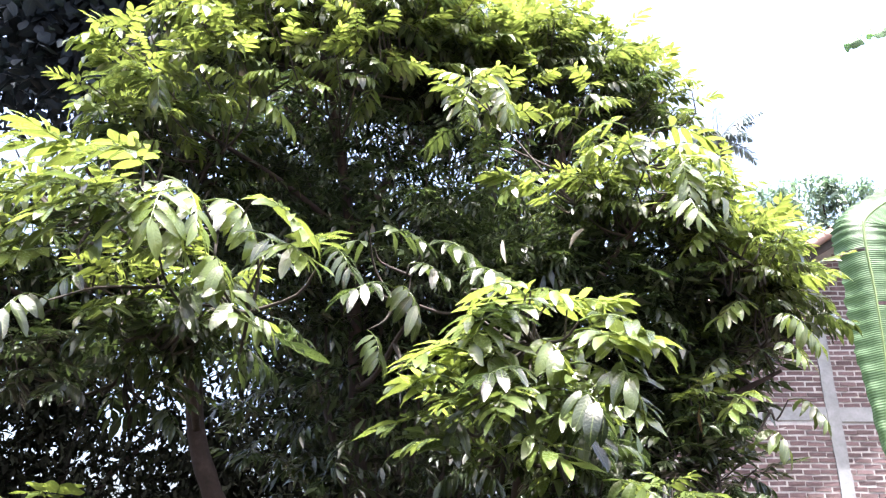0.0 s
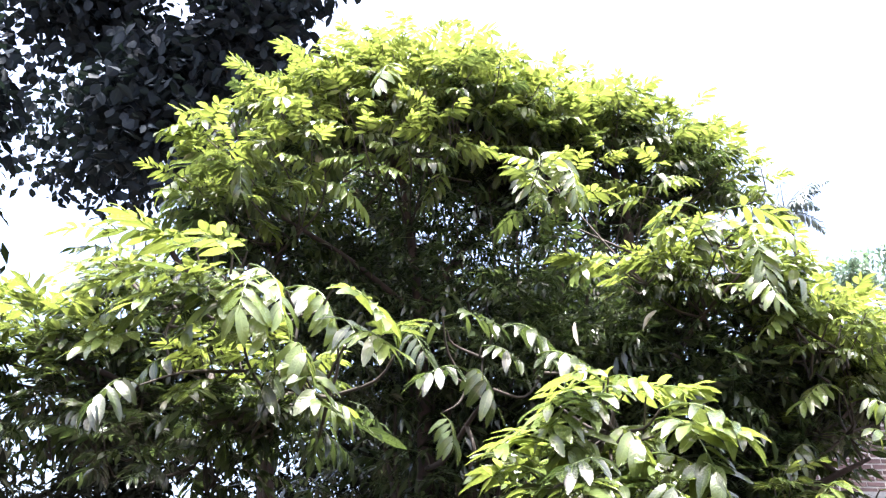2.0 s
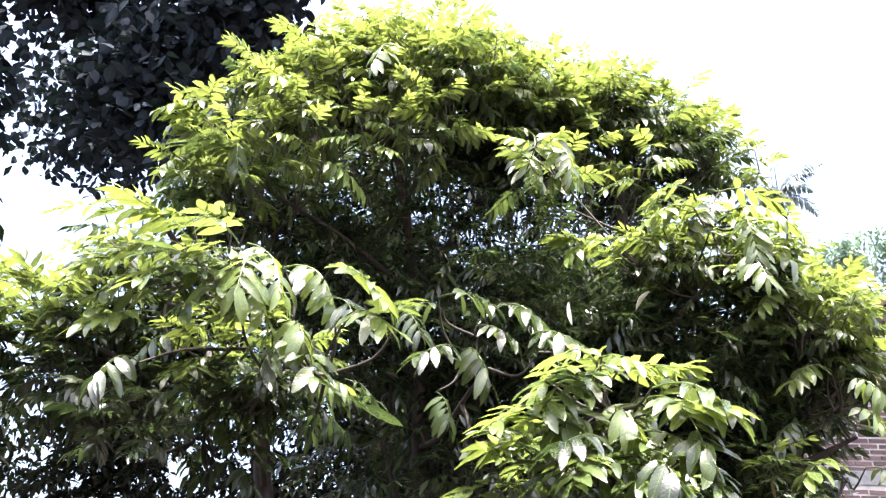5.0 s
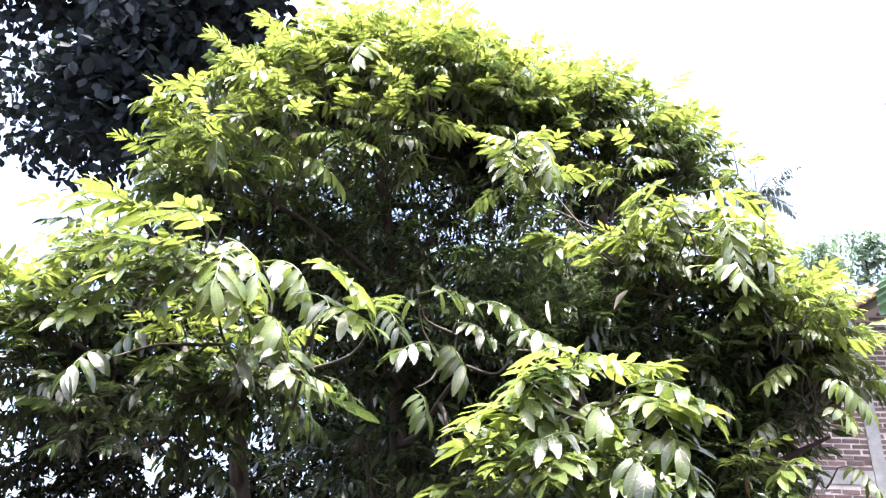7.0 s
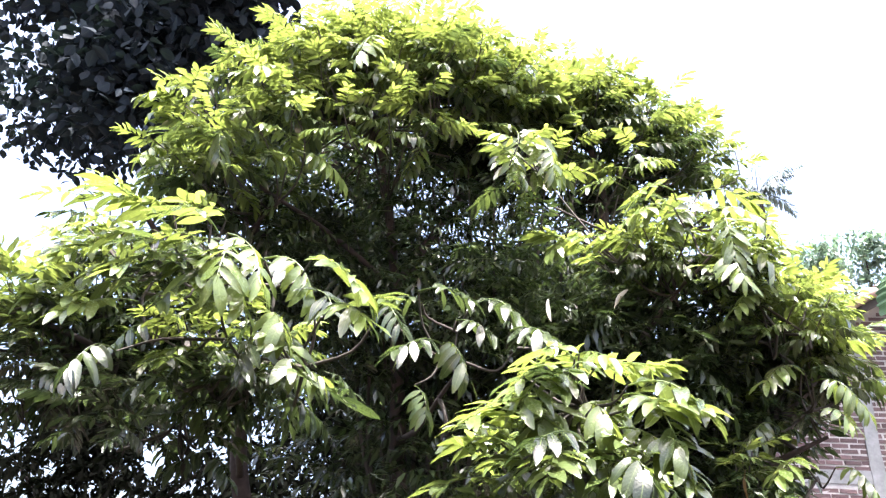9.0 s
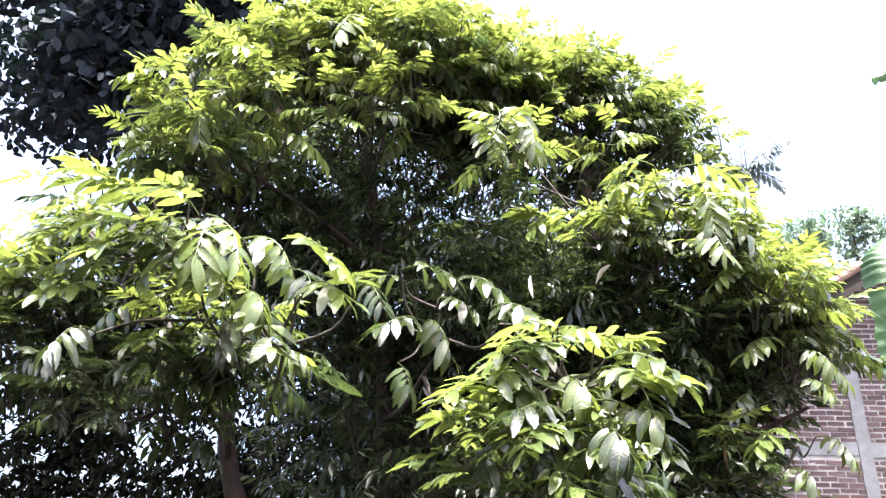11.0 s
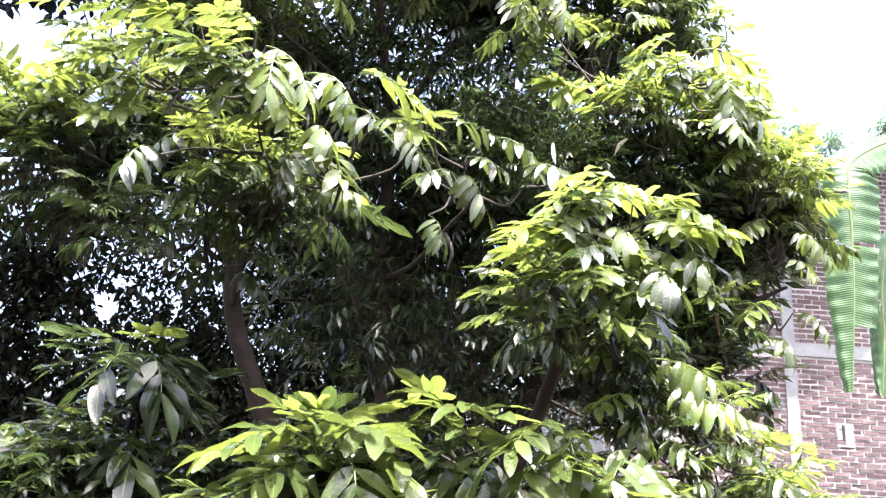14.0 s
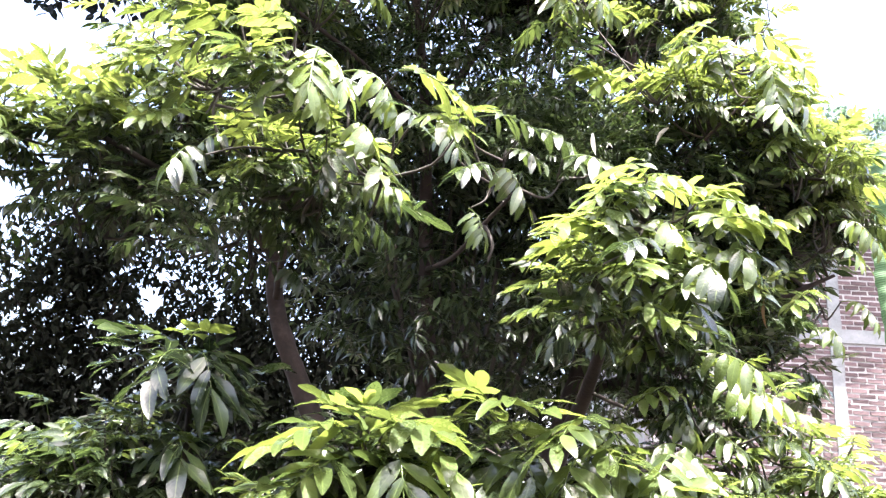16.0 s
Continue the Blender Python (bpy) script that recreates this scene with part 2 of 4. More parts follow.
def turn(rx=0, ry=0, rz=0):
    return pose(0, 0, 0, rx, ry, rz)


def arch_leaf(segs, pairs, ratio, hang, r=rng, wide=1.0):
    """A feathered leaf of length 1 along +x: an arching stalk with pairs of slim leaflets, spread flat (hang 0) or hanging (1)."""
    g = Geo()
    n = 9
    t = np.linspace(0, 1, n)
    reach = 1 - 0.62 * ratio
    rise, bow = r.uniform(0.06, 0.17), r.uniform(-0.05, 0.05)
    line = np.stack([reach * t, bow * np.sin(np.pi * t), rise * np.sin(np.pi * t ** 0.85)], 1)
    fine = segs > 3
    tube(g, line if fine else line[::4], [0.011, 0.008, 0.005], 4 if fine else 3, age=0.6)
    slim = r.uniform(0.28, 0.35) * wide
    for k in range(pairs):
        u = k / max(1, pairs - 1)
        s = 0.30 + 0.69 * u
        grow = 0.74 + 0.30 * math.sin(math.pi * (0.22 + 0.6 * u))
        for side in (1, -1):
            if r.uniform() < 0.05:
                continue
            at = np.array([np.interp(min(1, s + 0.02 * side), t, line[:, i]) for i in range(3)])
            spread = (74 - 44 * u) + r.uniform(-11, 11)
            long = ratio * grow * r.uniform(0.84, 1.12)
            pitch = 2 + 50 * hang + r.uniform(-15, 15)
            m = Matrix.Translation(at) @ turn(0, 0, side * spread) @ turn(0, pitch, 0) @ turn(r.uniform(-22, 22) - side * 8, 0, 0)
            g.put(blade(long, long * slim * r.uniform(0.88, 1.12), max(0.05, 0.30 + 0.45 * hang + r.uniform(-0.25, 0.3)), r.uniform(0.08, 0.36), segs, wave=0.2, r=r), m)
    return g.packed()


HANGS = (0.1, 0.4, 0.75, 1.15)
FORMS = ((4, 0.48), (5, 0.40), (7, 0.32))         # pairs of leaflets and their share of the leaf's length: short, middling and long leaves


def leaf_stock(segs, count):
    return [[[arch_leaf(segs, pairs, ratio, hang) for _ in range(count)] for hang in HANGS] for pairs, ratio in FORMS]


FINE_P = leaf_stock(6, 3)
PLAIN_P = leaf_stock(3, 4)
ROUGH_P = [arch_leaf(2, 4, 0.40, hang) for hang in (0.0, 0.3, 0.3, 0.6, 0.6, 0.9)]


def leaf_form(length):
    return 0 if length < 0.235 else 1 if length < 0.33 else 2


def hang_form(hang):
    return min(range(4), key=lambda i: abs(HANGS[i] - hang))


def leaf_pose(base, tip, roll=0.0):
    """The pose and scale of a leaf of length 1 that reaches from base to tip, its upper side up."""
    base, tip = Vector(base), Vector(tip)
    x = tip - base
    length = x.length
    x.normalize()
    side = Vector((0, 0, 1)).cross(x)
    if side.length < 0.25:
        side = side + Vector((0.25, 0.1, 0))
    side.normalize()
    up = x.cross(side)
    m = Matrix((x, side, up)).transposed().to_4x4()
    return Matrix.Translation(base) @ m @ turn(roll, 0, 0) @ Matrix.Scale(length, 4)


def shoot_leaves(tip, up, count, stem, length, r):
    """Leaves of one upright shoot, from its tip downwards: base, tip, hang and age of each."""
    rows = []
    start = r.uniform(0, 2 * math.pi)
    tip, up = np.array(tip), np.array(up)
    for i in range(count):
        s = i / max(1, count - 1)
        az = start + 2.4 * i + r.uniform(-0.25, 0.25)
        el = 0.30 - 0.65 * s + r.uniform(-0.2, 0.2)
        out = np.array([math.cos(az) * math.cos(el), math.sin(az) * math.cos(el), math.sin(el)]) + 0.1 * up
        base = tip - up * stem * s
        rows.append((base, base + out / np.linalg.norm(out) * length * (0.7 + 0.36 * s) * r.uniform(0.85, 1.15), 0.18 + 0.38 * s + r.uniform(-0.15, 0.25), max(0.0, 0.95 - 1.1 * s)))
    return rows


def sphere_point(r=rng):
    d = r.normal(size=3)
    return d / np.linalg.norm(d)


# ---- ground ----
def build_ground():
    g = Geo()
    n = 60
    xs = np.sign(np.linspace(-1, 1, n)) * (np.abs(np.linspace(-1, 1, n)) ** 3) * 600
    X, Y = np.meshgrid(xs, xs, indexing="ij")
    Z = 0.03 * np.sin(X * 1.3) * np.cos(Y * 1.7) + 0.02 * np.sin(X * 3.1 + Y * 2.3) - 0.02
    idx = np.arange(n * n).reshape(n, n)
    f = np.stack([idx[:-1, :-1], idx[1:, :-1], idx[1:, 1:], idx[:-1, 1:]], -1).reshape(-1, 4)
    g.add(np.stack([X, Y, Z], -1).reshape(-1, 3), f)
    tagged(new("ground", g.mesh("ground", SOIL)), "bare brown soil with patches of weeds", "ground", kind="structure")


build_ground()


# ---- brick house with a gable wall ----
WALL_Y, WALL_X0, WALL_X1, APEX_X = 11.0, 2.55, 13.5, 8.3
COLUMN_X, COLUMN_W, BEAM_Z0, BEAM_Z1 = 5.22, 0.18, 3.40, 3.60
VERGE_X, VERGE_Z, PITCH, SECOND_X = 3.22, 4.68, 0.577, 9.6
COURSE, BRICK_L, BRICK_H, JOINT = 0.075, 0.215, 0.052, 0.022


def verge_z(x):
    return VERGE_Z + PITCH * (min(x, 2 * APEX_X - x) - VERGE_X)


def build_house():
    house = thing("brick_house", "unplastered brick house with concrete frame and clay tile gable roof", "house", at=(8.0, 14, 0))
    inv = Matrix.Translation((-8.0, -14, 0))

    def put(name, g, mat, label="", smooth=False, kind="", to=None):
        ob = part(name, g, mat, to or house, label, smooth, kind)
        if to is None:
            ob.matrix_parent_inverse = inv
        return ob

    # mortar core of the gable wall, with its sloping top
    g = Geo()
    xs = [WALL_X0, 5.4, APEX_X, 11.0, WALL_X1]
    n = len(xs)
    v = [(x, y, z) for y in (WALL_Y + 0.0015, WALL_Y + 0.11) for top in (0, 1) for x in xs for z in ((verge_z(x) - 0.03) if top else -0.1,)]
    f = []
    for i in range(n - 1):
        f += [(i, i + 1, n + i + 1, n + i), (2 * n + i + 1, 2 * n + i, 3 * n + i, 3 * n + i + 1), (n + i, n + i + 1, 3 * n + i + 1, 3 * n + i)]
    f += [(0, n, 3 * n, 2 * n), (2 * n - 1, n - 1, 3 * n - 1, 4 * n - 1)]
    g.add(v, f)
    wall = put("wall", g, MORTAR, "grey mortar joints of the brick gable wall")
    for x in (WALL_X0, WALL_X1):
        g = Geo()
        box(g, (x - 0.06, WALL_Y + 0.12, -0.1), (x + 0.06, 17.88, verge_z(x) - 0.05))
        put("side_wall", g, MORTAR)
    g = Geo()
    box(g, (WALL_X0 - 0.06, 17.9, -0.1), (WALL_X1 + 0.06, 18.0, 4.0))
    put("rear_wall", g, MORTAR)
    # concrete columns and ring beam
    for cx in (COLUMN_X, SECOND_X):
        g = Geo()
        zs = np.linspace(-0.1, verge_z(cx) - 0.05, 40)
        ring = np.array([(-COLUMN_W / 2, -0.022), (COLUMN_W / 2, -0.022), (COLUMN_W / 2, 0.13), (-COLUMN_W / 2, 0.13)])
        v = np.array([[(cx + px + rng.normal() * 0.006, WALL_Y + py + rng.normal() * 0.001, z) for px, py in ring] for z in zs])
        idx = np.arange(160).reshape(40, 4)
        g.add(v.reshape(-1, 3), np.stack([idx[:-1], np.roll(idx[:-1], -1, 1), np.roll(idx[1:], -1, 1), idx[1:]], -1).reshape(-1, 4))
        put("concrete_column", g, CONCRETE, "rough grey concrete column")
    g = Geo()
    box(g, (COLUMN_X + COLUMN_W / 2, WALL_Y - 0.02, BEAM_Z0), (SECOND_X - COLUMN_W / 2, WALL_Y + 0.12, BEAM_Z1), 0.004)
    put("concrete_beam", g, CONCRETE, "grey concrete ring beam")
    g = Geo()
    box(g, (WALL_X0, WALL_Y - 0.018, BEAM_Z0 + 0.02), (COLUMN_X - COLUMN_W / 2, WALL_Y + 0.12, BEAM_Z1), 0.004)
    put("concrete_beam", g, CONCRETE)
    # plaster patch with a dark block for the slot
    g = Geo()
    box(g, (5.83, WALL_Y - 0.012, 2.13), (6.08, WALL_Y + 0.01, 2.46), 0.004)
    put("mortar_patch", g, CONCRETE, "smeared pale mortar patch")
    # not cut in: bark colour on a raised block gives the slot's shade
    g = Geo()
    box(g, (5.915, WALL_Y - 0.02, 2.24), (5.955, WALL_Y - 0.004, 2.44), 0.002)
    put("slot", g, BARK, "narrow raised dark block standing for a slot's shade")
    # roof: two slopes, rafters at the verge, rows of clay tiles
    eave, y0, y1 = 6.3, WALL_Y - 0.66, 18.3
    for side in (-1, 1):
        g = Geo()
        x_low = APEX_X + side * eave
        n = 26
        for k in range(n):
            a, b = APEX_X + side * eave * k / n, APEX_X + side * eave * (k + 1) / n
            za, zb = verge_z(a), verge_z(b)
            v = [(a, y0, za + 0.03), (b, y0, zb + 0.0), (b, y1, zb + 0.0), (a, y1, za + 0.03), (a, y0, za + 0.0), (b, y0, zb - 0.035), (b, y1, zb - 0.035), (a, y1, za + 0.0)]
            g.add(v, [(0, 1, 2, 3), (4, 7, 6, 5), (0, 4, 5, 1), (3, 2, 6, 7), (0, 3, 7, 4), (1, 5, 6, 2)])
        put("roof", g, TERRACOTTA, "weathered red clay tile roof slope")
        g = Geo()
        v0 = np.array([APEX_X, y0 + 0.04, verge_z(APEX_X) - 0.03])
        v1 = np.array([x_low, y0 + 0.04, verge_z(x_low) - 0.03])
        q = []
        for p in (v0, v1):
            q += [p + (0, 0, -0.12), p + (0, 0.05, -0.12), p + (0, 0.05, 0), p]
        g.add(q, [(0, 1, 5, 4), (1, 2, 6, 5), (2, 3, 7, 6), (3, 0, 4, 7), (0, 3, 2, 1), (4, 5, 6, 7)])
        put("verge_board", g, TWIG, "dark wooden verge board")
    # curved tiles along the verge
    for k in range(48):
        x = 2.1 + k * 0.13
        if x > APEX_X - 0.05:
            break
        g = Geo()
        line = [(x - 0.10, y0 - 0.01, verge_z(x - 0.10) + 0.055), (x + 0.10, y0 - 0.01, verge_z(x + 0.10) + 0.035)]
        tube(g, np.array(line) + rng.uniform(-0.008, 0.008, (2, 3)), [0.075, 0.06], 8)
        put("ridge_tile", g, TERRACOTTA, smooth=True)
    return wall


BRICK_WALL = build_house()


def build_pale_wall():
    g = Geo()
    box(g, (0.9, 14.0, -0.1), (2.5, 14.15, 2.95), 0.01)
    box(g, (0.85, 13.96, 2.95), (2.52, 14.19, 3.03), 0.006)
    ob = new("garden_wall", g.mesh("garden_wall", PLASTER, False))
    tagged(ob, "pale blue-grey plastered garden wall behind the tree", "wall", kind="structure")


build_pale_wall()


# unseen wall and eave, added behind the camera to darken shaded foliage
def build_shade_wall():
    g = Geo()
    box(g, (-9.0, -1.75, -0.1), (9.0, -1.6, 3.3), 0.01)
    tagged(new("shade_wall_south", g.mesh("shade_wall_south", CONCRETE, False)), "plain unseen wall added behind the camera to block sky light", "wall", kind="structure")
    g = Geo()
    v = [(-9.2, -0.45, 2.75), (9.2, -0.45, 2.75), (9.2, -3.6, 4.4), (-9.2, -3.6, 4.4)]
    v += [(x, y, z + 0.09) for x, y, z in v]
    g.add(v, [(3, 2, 1, 0), (4, 5, 6, 7), (0, 1, 5, 4), (1, 2, 6, 5), (2, 3, 7, 6), (3, 0, 4, 7)])
    tagged(new("eave_south", g.mesh("eave_south", TERRACOTTA, False)), "plain unseen eave added to block sky light", "eave", kind="structure")


build_shade_wall()


# walls out of view on both sides, added to cut ambient sky light
def build_shade_side_walls():
    for name, x in (("shade_wall_west", -4.4), ("shade_wall_east", 5.4)):
        g = Geo()
        box(g, (x - 0.08, -1.55, -0.1), (x + 0.08, 3.6, 3.4), 0.01)
        tagged(new(name, g.mesh(name, CONCRETE, False)), "plain unseen wall added at the side to block sky light", "wall", kind="structure")


build_shade_side_walls()


# ---- the feathered fruit tree ----
# the leaves that stand out on each bough: base, tip and how far the leaflets hang
LEFT_LEAVES = [((-0.94, 2.12, 2.5), (-1.08, 1.9, 2.36), 0), ((-0.92, 2.19, 2.58), (-1.05, 2.01, 2.51), 0), ((-0.88, 2.26, 2.66), (-0.67, 2.13, 2.39), 0.3), ((-0.8, 2.33, 2.63), (-0.5, 2.24, 2.36), 0.7), ((-0.57, 2.15, 2.53), (-0.31, 1.96, 2.31), 0.2), ((-0.9, 2.22, 2.5), (-1.0, 2.07, 2.31), 0.1), ((-0.89, 2.29, 2.55), (-0.73, 2.18, 2.33), 0.5), ((-0.88, 2.12, 2.62), (-0.99, 1.9, 2.54), 0), ((-0.82, 2.19, 2.6), (-0.8, 2.01, 2.35), 0.3), ((-0.7, 2.26, 2.37), (-0.58, 2.13, 2.24), 0.6), ((-0.78, 2.33, 2.43), (-0.96, 2.24, 2.4), 0), ((-0.49, 2.15, 2.36), (-0.31, 1.96, 2.25), 0.3), ((-0.95, 2.22, 2.6), (-0.91, 2.07, 2.38), 0.2)]
LEFT_WEST_LEAVES = [((-1.16, 2.38, 2.71), (-1.35, 2.25, 2.62), 0.1), ((-1.32, 2.46, 2.81), (-1.51, 2.33, 2.7), 0.1), ((-1.28, 2.54, 2.69), (-1.44, 2.41, 2.53), 0.2), ((-1.48, 2.62, 2.78), (-1.65, 2.49, 2.65), 0.1), ((-1.16, 2.42, 2.83), (-1.33, 2.29, 2.81), 0.1), ((-1.28, 2.5, 2.58), (-1.44, 2.37, 2.47), 0.2), ((-1.17, 2.58, 2.82), (-1.31, 2.45, 2.65), 0.2), ((-0.94, 2.38, 2.77), (-1.05, 2.25, 2.78), 0.1), ((-1.48, 2.46, 2.77), (-1.62, 2.33, 2.67), 0.2)]
LEFT_LOW_LEAVES = [((-0.74, 2.5, 2.27), (-0.49, 2.42, 2.22), 0.9), ((-0.66, 2.55, 2.18), (-0.39, 2.45, 2.14), 0.2), ((-1.12, 2.42, 2.38), (-1.27, 2.34, 2.27), 0.9), ((-0.72, 2.39, 2.35), (-0.82, 2.28, 2.17), 0.8), ((-1.14, 2.22, 2.23), (-1.19, 2.0, 2.09), 0.6)]
RIGHT_LEAVES = [((0.25, 2.27, 2.26), (0.08, 2.05, 2.16), 0.2), ((0.23, 2.33, 2.23), (0.02, 2.16, 2.12), 0.2), ((0.14, 2.41, 2.15), (-0.07, 2.28, 2.1), 0.2), ((0.4, 2.48, 2.28), (0.57, 2.39, 2.28), 0.3), ((0.41, 2.3, 2.19), (0.63, 2.11, 2.06), 0.5), ((0.27, 2.37, 2.14), (0.39, 2.22, 2.02), 0.6), ((0.28, 2.44, 2.13), (0.15, 2.33, 1.99), 0.5), ((0.08, 2.27, 2.09), (-0.1, 2.05, 2.0), 0.2), ((0.38, 2.33, 2.07), (0.57, 2.16, 1.91), 0.3), ((0.28, 2.41, 2.32), (0.4, 2.28, 2.26), 0.3), ((0.33, 2.48, 2.18), (0.48, 2.39, 2.07), 0.6), ((0.18, 2.3, 2.19), (0.06, 2.11, 2.04), 0.3)]
RIGHT_LOW_LEAVES = [((0.09, 2.18, 1.94), (-0.12, 1.98, 1.94), 0.1), ((0.05, 2.24, 1.88), (-0.18, 2.08, 1.84), 0.1), ((0.12, 2.31, 1.98), (0.27, 2.2, 1.94), 0.4), ((0.3, 2.38, 1.99), (0.36, 2.3, 1.84), 0.8), ((0.36, 2.22, 1.95), (0.45, 2.04, 1.84), 0.7), ((0.11, 2.28, 1.93), (0.01, 2.13, 1.8), 0.3), ((0.2, 2.34, 1.93), (0.2, 2.24, 1.8), 0.6), ((0.26, 2.18, 2.0), (0.06, 1.98, 1.94), 0.3), ((0.46, 2.24, 2.01), (0.54, 2.08, 1.92), 0.6), ((0.19, 2.31, 1.85), (0.34, 2.2, 1.78), 0.5)]
MID_LEAVES = [((-0.2, 2.87, 2.5), (-0.39, 2.65, 2.39), 0.3), ((-0.2, 2.94, 2.52), (-0.05, 2.76, 2.3), 0.6), ((-0.08, 3.01, 2.73), (0.16, 2.88, 2.59), 0.3), ((-0.3, 3.08, 2.75), (-0.51, 2.99, 2.72), 0.3), ((-0.3, 2.9, 2.73), (-0.03, 2.71, 2.62), 0.3), ((-0.3, 2.97, 2.36), (-0.22, 2.82, 2.17), 0.9), ((-0.15, 3.04, 2.66), (0.05, 2.93, 2.54), 0.5), ((0.07, 2.87, 2.56), (0.27, 2.65, 2.44), 0.3), ((-0.46, 2.94, 2.66), (-0.32, 2.76, 2.51), 0.6), ((0.23, 3.01, 2.59), (0.05, 2.88, 2.5), 0.4)]
EAST_LEAVES = [((0.89, 3.17, 3.31), (0.52, 3.0, 3.1), 0.3), ((0.84, 3.23, 3.41), (0.57, 3.06, 3.24), 0.2), ((0.99, 3.31, 3.35), (1.31, 3.18, 3.17), 0.3), ((1.01, 3.38, 3.49), (1.29, 3.29, 3.36), 0.2), ((0.66, 3.2, 3.14), (0.32, 3.01, 3.04), 0.2), ((0.48, 3.27, 3.11), (0.14, 3.12, 3.13), 0.2), ((1.12, 3.34, 3.19), (1.29, 3.23, 2.96), 0.3), ((0.97, 3.17, 3.04), (1.05, 2.95, 2.8), 0.4), ((0.14, 3.24, 3.81), (0.29, 3.06, 3.34), 0.5), ((0.11, 3.31, 3.85), (0.08, 3.18, 3.44), 0.5), ((0.9, 3.38, 3.46), (0.8, 3.29, 3.17), 0.5), ((1.05, 3.2, 3.28), (1.02, 3.01, 2.94), 0.4), ((0.46, 3.27, 3.17), (0.19, 3.12, 2.99), 0.3)]
FAR_EAST_LEAVES = [((1.45, 3.52, 2.58), (1.62, 3.3, 2.37), 0.8), ((1.45, 3.58, 2.65), (1.17, 3.41, 2.53), 0.4), ((1.55, 3.66, 2.23), (1.69, 3.53, 2.09), 0.7), ((1.6, 3.73, 2.87), (1.81, 3.64, 2.82), 0.4), ((1.38, 3.55, 2.21), (1.14, 3.36, 2.11), 0.5), ((1.51, 3.62, 2.48), (1.62, 3.47, 2.36), 0.5), ((1.56, 3.69, 3.1), (1.74, 3.58, 2.87), 0.5), ((1.41, 3.52, 3.05), (1.05, 3.3, 2.83), 0.5), ((1.37, 3.58, 2.07), (1.46, 3.41, 1.95), 0.6), ((1.31, 3.66, 2.41), (1.1, 3.53, 2.28), 0.6)]
WEST_TOP_LEAVES = [((-1.44, 3.12, 3.87), (-1.74, 2.9, 3.7), 0.3), ((-1.52, 3.19, 3.84), (-1.71, 3.01, 3.68), 0.3), ((-1.63, 3.26, 3.68), (-1.78, 3.13, 3.48), 0.4), ((-1.43, 3.33, 3.83), (-1.06, 3.24, 3.52), 0.5), ((-1.33, 3.15, 3.69), (-1.26, 2.96, 3.35), 0.9), ((-1.5, 3.22, 4.0), (-1.67, 3.07, 3.98), 0.2), ((-1.2, 3.29, 4.23), (-1.47, 3.18, 4.22), 0.3), ((-1.03, 3.12, 4.0), (-1.28, 2.9, 3.85), 0.3), ((-1.24, 3.18, 3.89), (-0.93, 3.01, 3.75), 0.4), ((-1.5, 3.26, 3.87), (-1.14, 3.13, 3.64), 0.6), ((-0.85, 3.33, 4.43), (-1.1, 3.24, 4.33), 0.3), ((-0.63, 3.15, 4.27), (-0.69, 2.96, 3.96), 0.4)]
FAR_WEST_LEAVES = [((-1.96, 2.81, 2.67), (-2.17, 2.6, 2.72), 0.1), ((-2.0, 2.88, 2.69), (-1.54, 2.71, 2.58), 0.2), ((-2.08, 2.96, 2.76), (-2.1, 2.83, 2.94), 0.0), ((-2.13, 3.02, 2.73), (-2.3, 2.94, 2.62), 0.2), ((-1.96, 2.85, 2.69), (-1.65, 2.66, 2.74), 0.1), ((-1.83, 2.92, 3.16), (-2.0, 2.77, 3.09), 0.2), ((-1.73, 2.99, 3.16), (-1.88, 2.88, 2.99), 0.4), ((-1.58, 2.81, 3.12), (-1.67, 2.6, 3.03), 0.2), ((-1.52, 2.88, 3.05), (-1.65, 2.71, 2.83), 0.4), ((-1.71, 2.96, 2.94), (-1.87, 2.83, 2.78), 0.3)]
FRONT_LEAVES = [((-0.55, 2.06, 1.39), (-0.77, 1.85, 1.36), 0.5), ((-0.57, 2.13, 1.42), (-0.66, 1.96, 1.49), 0.1), ((-0.56, 2.21, 1.43), (-0.57, 2.08, 1.51), 0.0), ((-0.54, 2.27, 1.43), (-0.4, 2.19, 1.52), 0.2), ((-0.51, 2.1, 1.41), (-0.34, 1.91, 1.42), 0.4), ((-0.58, 2.17, 1.35), (-0.73, 2.02, 1.25), 0.7), ((-0.56, 2.24, 1.35), (-0.61, 2.13, 1.2), 0.8), ((-0.48, 2.06, 1.36), (-0.42, 1.85, 1.23), 0.8), ((-0.47, 2.13, 1.37), (-0.28, 1.96, 1.32), 0.6), ((-0.61, 2.21, 1.38), (-0.73, 2.08, 1.44), 0.3), ((-0.64, 2.27, 1.33), (-0.8, 2.19, 1.19), 0.6), ((-0.43, 2.1, 1.39), (-0.48, 1.91, 1.45), 0.2)]
